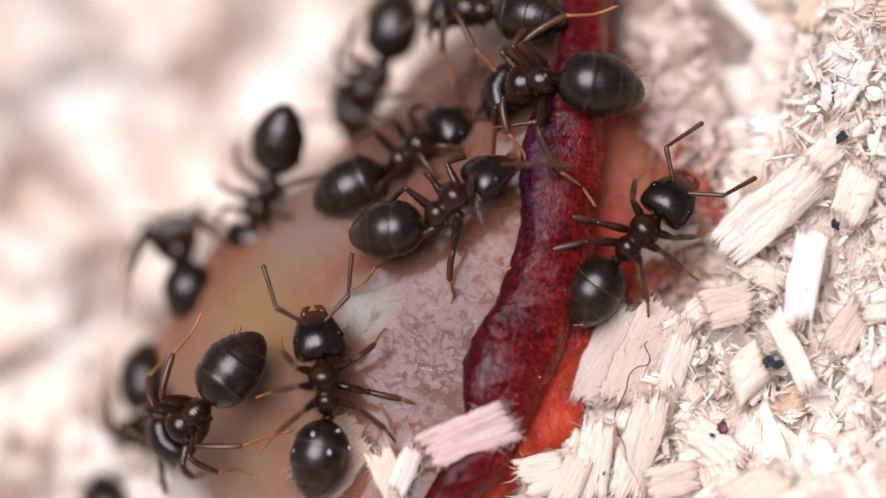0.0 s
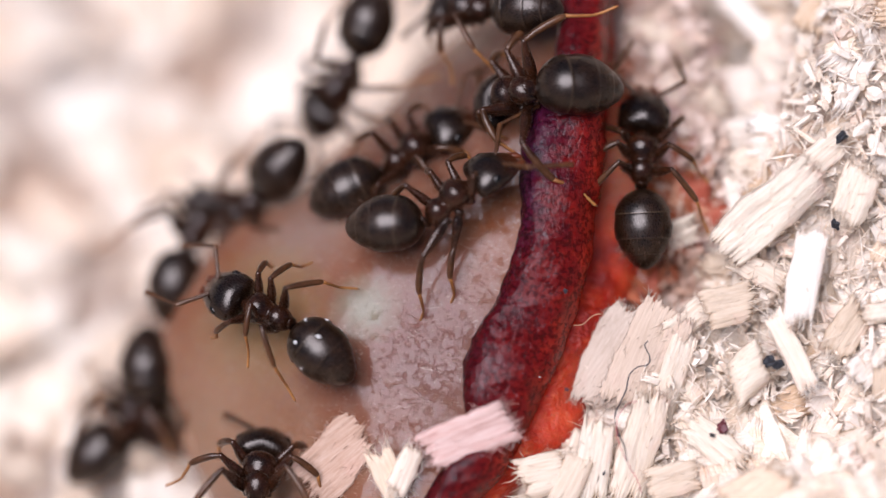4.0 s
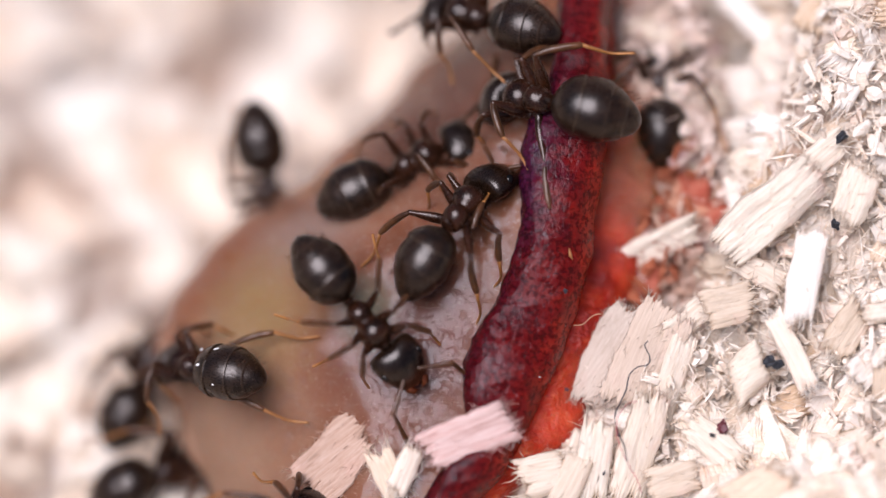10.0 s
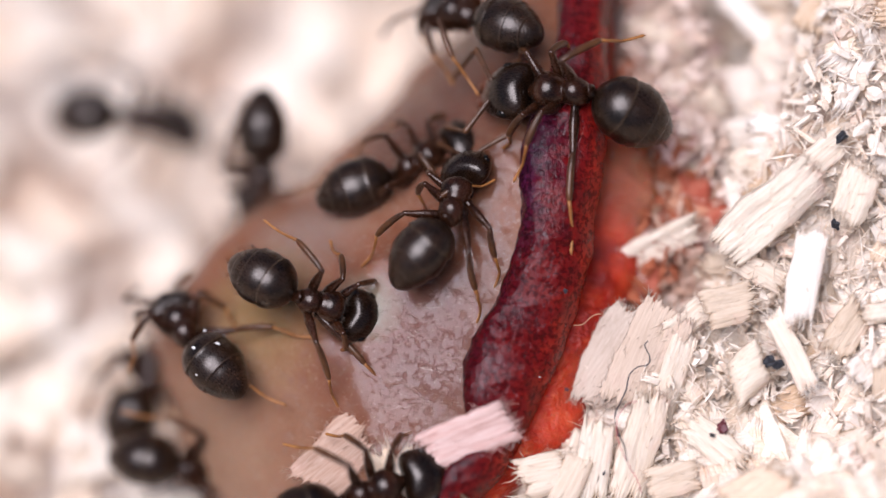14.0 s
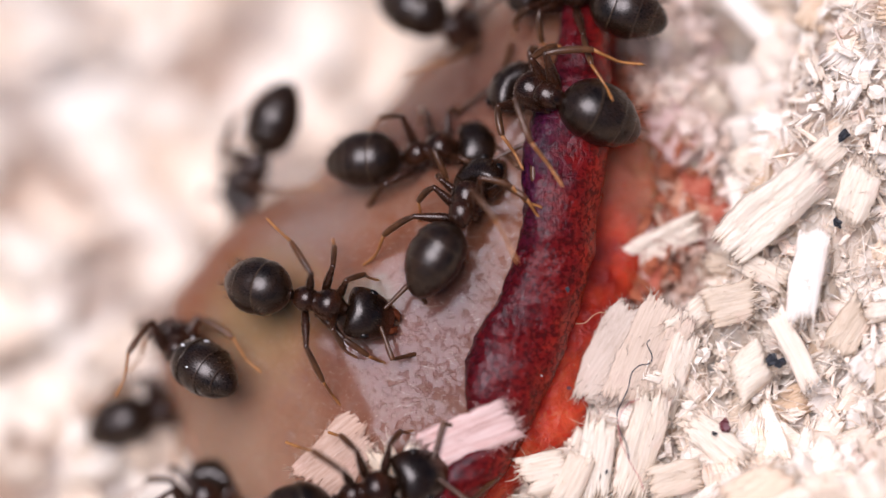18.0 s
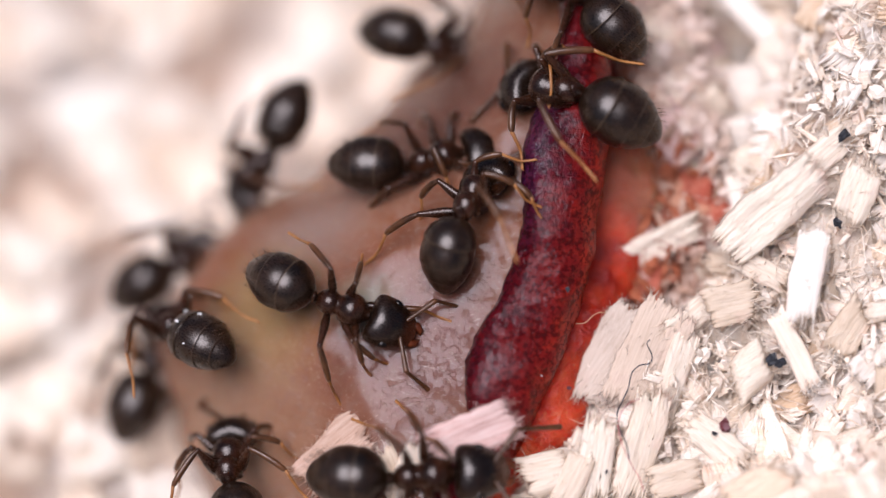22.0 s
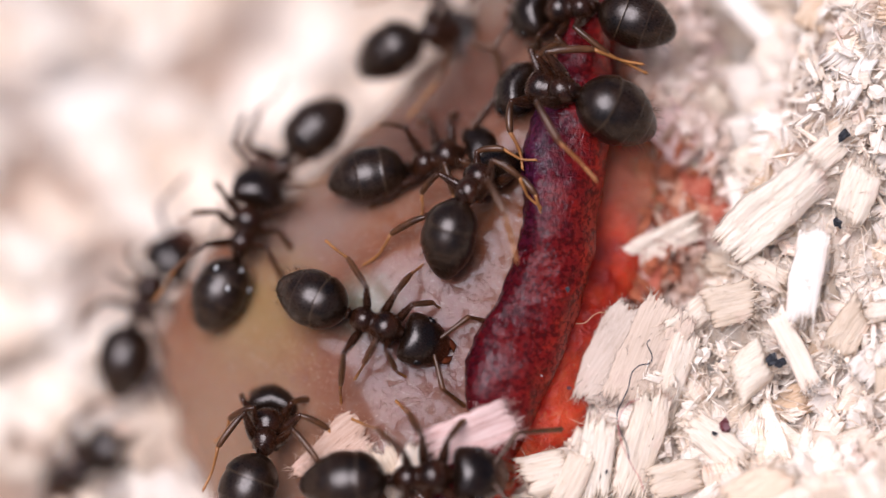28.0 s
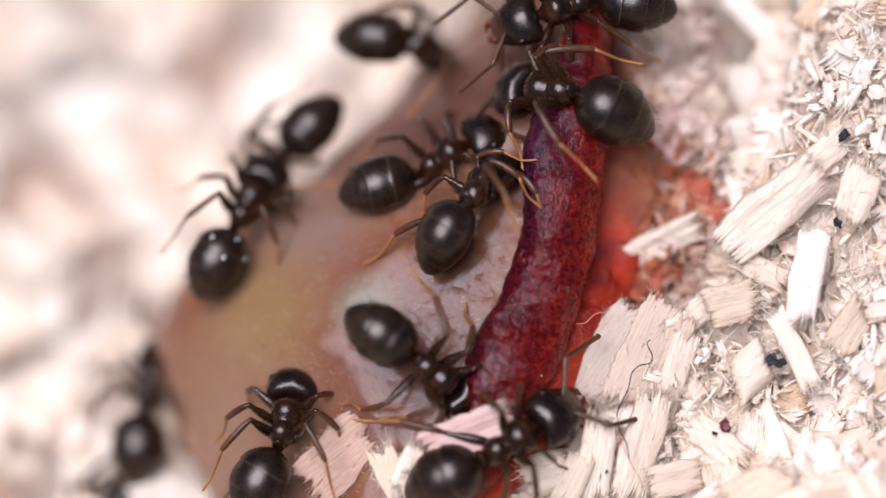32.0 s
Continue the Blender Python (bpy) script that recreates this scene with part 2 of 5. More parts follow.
def chitin(name, dark, light, rough, rings=(), gloss=0.36, tip=None, down=0.0):
    """Ant cuticle; rings: pale seams across x (mm), tip: (x0, x1, colour) towards the front, down: a coat of fine hairs."""
    m, nt, b = shader(name, rough, gloss)
    v = coords(nt)
    mid = noise_tex(nt, v, 2.0, 3)
    fine = noise_tex(nt, coords(nt, (900, 2400, 2400)), 14.0, 3, 0.7)
    col = ramp(nt, mid, (0.35, dark), (0.7, light))
    if rings or tip:
        x = nt.nodes.new("ShaderNodeSeparateXYZ")
        nt.links.new(v, x.inputs[0])
        for at in rings:
            d = nt.nodes.new("ShaderNodeMath")
            d.operation = "COMPARE"
            nt.links.new(x.outputs["X"], d.inputs[0])
            d.inputs[1].default_value, d.inputs[2].default_value = -at, 0.014
            col = blend(nt, d.outputs[0], col, (0.036, 0.021, 0.011) if at < 0.6 else (0.026, 0.014, 0.008))
        if tip:
            r = node(nt, "ShaderNodeMapRange", From_Min=tip[0], From_Max=tip[1])
            nt.links.new(x.outputs["X"], r.inputs["Value"])
            col = blend(nt, r.outputs["Result"], col, tip[2])
    nt.links.new(col, b.inputs["Base Color"])
    relief(nt, b, fine, 0.0000018, 0.7)
    nt.links.new(ramp(nt, fine, (0.35, (rough * 0.75,) * 3), (0.65, (rough * 1.3,) * 3)), b.inputs["Roughness"])
    b.inputs["Specular Tint"].default_value = (1.0, 0.90, 0.82, 1)
    b.inputs["Sheen Weight"].default_value = down
    b.inputs["Sheen Roughness"].default_value = 0.35
    b.inputs["Sheen Tint"].default_value = (0.75, 0.55, 0.38, 1)
    return m


ANT_GASTER = chitin("gaster_chitin", (0.0035, 0.0015, 0.0007), (0.020, 0.0088, 0.0038), 0.30, (0.497, 1.022, 1.355), 0.50, None, 0.006)
ANT_HEAD = chitin("head_chitin", (0.002, 0.001, 0.0006), (0.012, 0.0048, 0.002), 0.27, (), 0.5, (0.72, 1.08, (0.055, 0.013, 0.004)), 0.01)
ANT_BODY = chitin("body_chitin", (0.004, 0.0014, 0.0007), (0.030, 0.0090, 0.0032), 0.25, (), 0.4, None, 0.02)
ANT_FEMUR = chitin("femur_chitin", (0.006, 0.0020, 0.0010), (0.034, 0.0105, 0.0037), 0.25, (), 0.42, None, 0.04)
ANT_TIBIA = chitin("tibia_chitin", (0.020, 0.0075, 0.0030), (0.090, 0.034, 0.0115), 0.32, (), 0.42, None, 0.06)
ANT_TARSUS = chitin("tarsus_chitin", (0.17, 0.062, 0.015), (0.36, 0.15, 0.040), 0.4)
ANT_JAW = chitin("jaw_chitin", (0.05, 0.010, 0.003), (0.13, 0.030, 0.008), 0.3)
ANT_EYE = chitin("eye_chitin", (0.002, 0.002, 0.002), (0.005, 0.005, 0.005), 0.2)


def plain(name, color, rough):
    m, nt, b = shader(name, rough, 0.4)
    n = noise_tex(nt, coords(nt), 6.0, 3)
    nt.links.new(ramp(nt, n, (0.3, tuple(c * 0.6 for c in color)), (0.7, color)), b.inputs["Base Color"])
    relief(nt, b, n, 0.00005)
    return m


CHAR = plain("charred_wood", (0.02, 0.02, 0.024), 0.6)
RED_CRUMB = plain("dried_red_crumb", (0.12, 0.02, 0.025), 0.5)
WHITE_DUST = plain("white_dust", (0.85, 0.82, 0.78), 0.8)
BLACK_FIBRE = plain("black_fibre", (0.02, 0.02, 0.03), 0.5)
RED_FIBRE = plain("red_fibre", (0.5, 0.05, 0.06), 0.5)
TAN_FIBRE = plain("tan_fibre", (0.5, 0.3, 0.16), 0.5)


# ---- mesh helpers ----
def mesh_of(name, verts, faces, material, smooth=True, mm=True):
    me = bpy.data.meshes.new(name)
    k = MM if mm else 1.0
    me.from_pydata([(x * k, y * k, z * k) for x, y, z in verts], [], faces)
    me.materials.append(material)
    if smooth:
        me.polygons.foreach_set("use_smooth", [True] * len(me.polygons))
    me.update()
    return me


def part(name, me, parent, at=None, label=""):
    ob = new(name, me)
    ob.parent = parent
    if at is not None:
        ob.matrix_basis = at
    return tagged(ob, label)


def loft(stations, sides=20, fine=4, axis=1.0):
    """A closed tube along x through stations (x, z, half width, half height); fine: rings between stations."""
    st = np.array(stations, float)
    n = len(st)
    ts = np.linspace(0, n - 1, (n - 1) * fine + 1)
    rows = []
    for t in ts:
        i = min(int(t), n - 2)
        f = t - i
        p0, p1, p2, p3 = st[max(i - 1, 0)], st[i], st[i + 1], st[min(i + 2, n - 1)]
        q = 0.5 * (2 * p1 + (p2 - p0) * f + (2 * p0 - 5 * p1 + 4 * p2 - p3) * f * f + (3 * p1 - p0 - 3 * p2 + p3) * f ** 3)
        rows.append(q)
    verts, faces = [], []
    for x, z, hw, hh in rows:
        for k in range(sides):
            a = 2 * math.pi * k / sides
            verts.append((x * axis, max(hw, 0.004) * math.cos(a), z + max(hh, 0.004) * math.sin(a)))
    for r in range(len(rows) - 1):
        for k in range(sides):
            a, b = r * sides + k, r * sides + (k + 1) % sides
            faces.append((a, b, b + sides, a + sides) if axis > 0 else (b, a, a + sides, b + sides))
    ends = tuple(range(sides))
    faces.append(ends[::-1] if axis > 0 else ends)
    last = tuple((len(rows) - 1) * sides + k for k in range(sides))
    faces.append(last if axis > 0 else last[::-1])
    return verts, faces


def tube(points, radii, sides=6):
    """A closed tube along a polyline of points, mm."""
    verts, faces = [], []
    pts = [Vector(p) for p in points]
    for i, p in enumerate(pts):
        d = (pts[min(i + 1, len(pts) - 1)] - pts[max(i - 1, 0)]).normalized()
        s = d.cross(Vector((0.31, 0.22, 0.93))).normalized()
        c = d.cross(s)
        for k in range(sides):
            a = 2 * math.pi * k / sides
            verts.append(tuple(p + (s * math.cos(a) + c * math.sin(a)) * radii[i]))
    for r in range(len(pts) - 1):
        for k in range(sides):
            a, b = r * sides + k, r * sides + (k + 1) % sides
            faces.append((a, b, b + sides, a + sides))
    faces.append(tuple(range(sides))[::-1])
    faces.append(tuple((len(pts) - 1) * sides + k for k in range(sides)))
    return verts, faces


# ---- ground: one sheet of sawdust with a pile that rises beside the fruit ----
def smooth(a, b, x):
    t = min(1.0, max(0.0, (x - a) / (b - a)))
    return t * t * (3 - 2 * t)


def face_height(y, w):
    """Height of the pile's leaning face at world y, for a layer w above the working plane."""
    return 10 + (y + w * math.cos(PITCH)) / math.tan(PITCH) + w * math.sin(PITCH)


def pile_w(x, y):
    """Height of the loose chips over the working plane: a hollow beside the fruit's upper half, a swell at the lower corner."""
    line = 1350 + max(0.0, 440 - y) * 0.42
    w = -0.45 - 5.0 * smooth(0, 230, line - x) * (1 - smooth(450, 640, y))
    w -= 0.8 * smooth(1160, 1040, x) * (1 - smooth(560, 760, y))
    w += 0.8 * smooth(1430, 1600, x) * smooth(400, 600, y)
    return w + 2.6 * smooth(775, 960, y) * smooth(1220, 1480, x)


def ground_height(x, y):
    w = -1.5
    for _ in range(3):
        v = (y + w * math.cos(PITCH)) / math.sin(PITCH)
        w = pile_w(784 + x * STEP, 441 - v * STEP)
        w -= 0.65 + 0.5 * max(0.0, w)
    face = min(26.0, max(0.0, face_height(y, w)))
    rise = smooth(0.5, 4.5, x) * (1 - smooth(26, 60, x)) * (1 - smooth(35, 80, y))
    bumps = noise.noise(Vector((x * 0.25, y * 0.25, 3.1))) * 0.8 + noise.noise(Vector((x * 0.9, y * 0.9, 7.7))) * 0.3
    near = 1 - smooth(60, 140, math.hypot(x, y))
    foot = 2.8 * smooth(-11.5, -5.5, x) * (1 - smooth(1.0, 7.0, y)) * smooth(-30, -12, y)
    return max(face * rise, foot * (1 - rise)) + bumps * near


def build_ground():
    steps = [-6000, -2000, -700, -250, -120, -70, -50] + [-40 + 0.6 * i for i in range(134)] + [50, 70, 120, 250, 700, 2000, 6000]
    n = len(steps)
    verts = [(x, y, ground_height(x, y)) for y in steps for x in steps]
    faces = [(r * n + c, r * n + c + 1, r * n + n + c + 1, r * n + n + c) for r in range(n - 1) for c in range(n - 1)]
    ob = new("ground", mesh_of("ground", verts, faces, GROUND))
    tagged(ob, "bed of pale sawdust rising into a loose pile", "ground", kind="structure")


build_ground()

# ---- the fruit: wet flesh, rolled dark skin, red pulp under it ----
SKIN_EDGES = [(-60, 990, 1082), (20, 988, 1078), (100, 985, 1076), (200, 945, 1075), (260, 922, 1072), (330, 917, 1065),
              (400, 917, 1052), (450, 905, 1046), (500, 890, 1036), (550, 868, 1021), (600, 832, 1005), (640, 818, 990),
              (700, 820, 962), (750, 826, 942), (800, 812, 912), (850, 772, 882), (900, 730, 838), (960, 690, 790)]
FLESH_LEFT = [(-60, 900), (70, 815), (110, 770), (165, 722), (215, 662), (260, 620), (320, 555), (355, 490), (400, 425), (445, 382), (530, 318), (610, 292), (680, 302), (760, 335), (960, 410)]


def curve_at(table, y, col):
    return float(np.interp(y, [r[0] for r in table], [r[col] for r in table]))


def rim_w(y):
    return float(np.interp(y, [-60, 60, 200, 320, 440, 600, 960], [-2.7, -1.9, -1.1, -0.8, -0.62, -0.46, -0.1]))


def flesh_w(x, y):
    xl, xr = curve_at(FLESH_LEFT, y, 1), curve_at(SKIN_EDGES, y, 1) + 40
    f = min(1.0, max(0.0, (x - xl) / (xr - xl)))
    drop = float(np.interp(y, [-60, 100, 300, 600, 960], [2.4, 2.8, 3.3, 3.4, 3.4]))
    return rim_w(y) - drop * (1 - f) ** 2.8 - 0.8 * smooth(500, 250, y) * (1 - 0.65 * f)



def build_fruit():
    fruit = new("fruit_piece")
    fruit.location = FRUIT_BASE
    tagged(fruit, "half-eaten soft fruit with wet pale flesh and rolled dark red skin", "fruit")
    inv = Matrix.Translation(-fruit.location)

    def under(me, name, label):
        me.transform(inv)
        return part(name, me, fruit, None, label)

    # flesh: a sagging slope that rounds off downwards at its free side
    rows, cols = 130, 84
    verts, faces = [], []
    for r in range(rows + 1):
        y = -80 + 1060 * r / rows
        xl, xr = curve_at(FLESH_LEFT, y, 1), curve_at(SKIN_EDGES, y, 1) + 60
        xl += 26 * noise.noise(Vector((y * 0.012, 1.0, 0)))
        for c in range(-14, cols + 1):
            if c >= 0:
                x = xl + (xr - xl) * c / cols
                w = flesh_w(x, y)
            else:
                k = -c / 14
                x = xl - 60 * math.sin(k * 1.5) + 40 * k * k
                w = flesh_w(xl, y) - 9.0 * k ** 1.5
            p = uvw(x, y, w)
            w += 0.08 * noise.noise(p * 0.45) + 0.011 * noise.noise(p * 2.1) + 0.003 * noise.noise(p * 8)
            verts.append(to_world(uvw(x, y, w)))
    n = cols + 15
    for r in range(rows):
        for c in range(n - 1):
            a = r * n + c
            faces.append((a, a + n, a + n + 1, a + 1))
    under(mesh_of("flesh", verts, faces, FLESH, mm=False), "flesh", "wet translucent pinkish pale flesh")

    def roll(name, material, label, edges, lift, half, rough, y0, y1, fine, tilt=0.0):
        rows, sides = fine, 40
        verts, faces, across = [], [], []
        for r in range(rows + 1):
            y = y0 + (y1 - y0) * r / rows
            xa, xb = edges(y)
            cx, hw = (xa + xb) / 2, (xb - xa) / 2
            base = rim_w(y) + lift(y)
            for k in range(sides):
                a = 2 * math.pi * k / sides
                ca, sa = math.cos(a), math.sin(a)
                x = cx + hw * math.copysign(abs(ca) ** 0.8, ca)
                w = base + half * sa - tilt * ca
                p = uvw(x, y, w)
                d = rough * (0.12 * noise.noise(p * 0.9) + 0.07 * noise.noise(p * 2.3) + 0.042 * noise.noise(p * 6) + 0.015 * noise.noise(p * 13))
                verts.append(to_world(uvw(x + d * 60 * ca, y, w + d * (1 if sa > 0 else 0.3))))
                across.append(0.25 + 0.25 * (1 + ca))
        for r in range(rows):
            for k in range(sides):
                a, b = r * sides + k, r * sides + (k + 1) % sides
                faces.append((a, a + sides, b + sides, b))
        me = mesh_of(name, verts, faces, material, mm=False)
        me.attributes.new("across", "FLOAT", "POINT").data.foreach_set("value", across)
        under(me, name, label)

    roll("skin", SKIN, "rolled wrinkled dark red skin edge", lambda y: (curve_at(SKIN_EDGES, y, 1), curve_at(SKIN_EDGES, y, 2)),
         lambda y: 0.1, 0.75, 0.9, -60, 960, 200, 0.20)
    roll("pulp", PULP, "glossy orange-red pulp under the skin",
         lambda y: (curve_at(SKIN_EDGES, y, 2) - 120, curve_at(SKIN_EDGES, y, 2) + curve_at([(-60, 5), (150, 15), (250, 80), (340, 110), (450, 110), (560, 80), (640, 60), (760, 100), (900, 40)], y, 1)),
         lambda y: -2.0 + 0.85 * smooth(430, 640, y), 0.95, 1.0, -60, 960, 90)
    return fruit


build_fruit()

# ---- wood chips ----
RNG = random.Random(11)


FUZZ = {}      # loose fibres that go with each chip shape


def wood_chip(me, at, label, group):
    ob = new("wood_chip", me)
    ob.matrix_basis = at
    tagged(part("fray", FUZZ[me.name], ob), kind="stuff")
    return tagged(ob, label, "wood chip", group)


def chip_mesh(rng, name, length, width, thick, bend=0.0, fray=0.2, material=None, fibres=6, fuzz=0, nx=13):
    """A shaving with the grain along x: ridged strips with ragged, splintered ends."""
    ny = max(6, min(56, int(width / 0.02)))

    def ends():
        slant, out, drift = rng.uniform(-0.3, 0.3) * width / length, [], 0.0
        for j in range(ny + 1):
            drift = 0.75 * drift + rng.uniform(-0.3, 0.3) * fray
            spike = rng.uniform(0.2, 0.7) * fray if rng.random() < 0.08 else rng.uniform(0, 0.22) * fray
            out.append(length * max(0.0, fray * 0.6 + abs(slant) * 0.5 + slant * (j / ny - 0.5) + drift - spike))
        return out

    e0, e1 = ends(), ends()
    ridge, r = [], 0.0
    for _ in range(ny + 1):
        r = 0.7 * r + rng.gauss(0, 0.010) * thick
        ridge.append(r)
    twist = rng.uniform(-0.25, 0.25)
    skew = rng.uniform(-0.2, 0.2)
    sh = rng.uniform(0, 50)
    verts, faces = [], []
    for side in (1, -1):
        for j in range(ny + 1):
            for i in range(nx + 1):
                f = i / nx
                x = -length / 2 + e0[j] + (length - e0[j] - e1[j]) * f
                fy = j / ny - 0.5
                y = width * fy * (0.95 + 0.05 * math.sin(math.pi * f)) + skew * width * (f - 0.5)
                y += width * (0.10 * noise.noise(Vector((x * 1.0 + sh, fy * 1.5, 4.0))) + 0.05 * noise.noise(Vector((x * 4.0 + sh, fy * 3, 9.0))))
                edge = 1 - 0.5 * abs(2 * fy) ** 6
                tip = 1 - 0.8 * abs(2 * f - 1) ** 9
                z = side * thick / 2 * edge * tip + ridge[j] * (1 if side > 0 else 0.6)
                z += bend * (x / length) ** 2 * 4 + twist * width * fy * (f - 0.5) * 2
                z += thick * (0.30 * noise.noise(Vector((x * 0.8 + sh, y * 1.6, 0))) + 0.045 * noise.noise(Vector((x * 1.5 + sh, y * 9, side))))
                verts.append((x, y, z))
    m, half = nx + 1, (nx + 1) * (ny + 1)
    for j in range(ny):
        for i in range(nx):
            a = j * m + i
            faces.append((a, a + 1, a + m + 1, a + m))
            faces.append((half + a, half + a + m, half + a + m + 1, half + a + 1))
    for i in range(nx):
        faces.append((i, half + i, half + i + 1, i + 1))
        a = ny * m + i
        faces.append((a, a + 1, half + a + 1, half + a))
    for j in range(ny):
        a = j * m
        faces.append((a, a + m, half + a + m, half + a))
        a = j * m + nx
        faces.append((a, half + a, half + a + m, a + m))
    for _ in range(fibres):
        end = rng.choice((-1, 1))
        x0 = end * length * rng.uniform(0.28, 0.42)
        y0 = width * rng.uniform(-0.45, 0.45)
        lift = rng.uniform(-0.1, 0.5)
        run = length * rng.uniform(0.1, 0.3)
        z0 = bend * (x0 / length) ** 2 * 4
        pts = [(x0, y0, z0), (x0 + end * run * 0.6, y0 + rng.uniform(-0.08, 0.08), z0 + lift * run * 0.4), (x0 + end * run, y0 + rng.uniform(-0.15, 0.15), z0 + lift * run)]
        r = rng.uniform(0.018, 0.045)
        v, fc = tube(pts, (r, r * 0.8, r * 0.2), 4)
        base = len(verts)
        verts += v
        faces += [tuple(q + base for q in t) for t in fc]
    hair_verts, hair_faces = ([], []) if material is not DUST else (verts, faces)
    for _ in range(fuzz):       # fine fibres drawn out of the ends, the sides and the face
        where = rng.random()
        j = rng.choice((0, ny)) if where < 0.35 else rng.randrange(ny + 1)
        i = rng.choice((0, nx)) if where > 0.5 else rng.randrange(nx + 1)
        p = Vector(verts[j * m + i])
        way = -1 if i == 0 else 1 if i == nx else rng.choice((-1, 1))
        out_y = -0.5 if j == 0 else 0.5 if j == ny else 0.0
        run = rng.uniform(0.05, 0.20)
        d = Vector((way * run, rng.gauss(0, 0.05) + out_y * rng.uniform(0, 0.25), rng.uniform(-0.02, 0.12)))
        r = rng.uniform(0.004, 0.010)
        v, fc = tube([p - d * 0.3, p + d * 0.4 + Vector((0, 0, rng.gauss(0, 0.01))), p + d], (r, r * 0.8, r * 0.2), 3)
        base = len(hair_verts)
        hair_verts += v
        hair_faces += [tuple(q + base for q in t) for t in fc]
    me = mesh_of(name, verts, faces, material)
    flat = 2 * nx * ny          # the rim stays sharp
    for k in range(flat, flat + 2 * nx + 2 * ny):
        me.polygons[k].use_smooth = False
    if fuzz and material is not DUST:
        FUZZ[me.name] = mesh_of("fray", hair_verts, hair_faces, material)
    return me


def lay(x, y, w, angle, tilt=0.0, roll=0.0):
    """A pose on the pile's face: grain turned by angle in the face, tilted along and rolled about the grain."""
    turn = FRAME @ Euler((radians(roll), -radians(tilt), radians(angle)), "XYZ").to_matrix()
    return Matrix.Translation(spot(x, y, w)) @ turn.to_4x4()


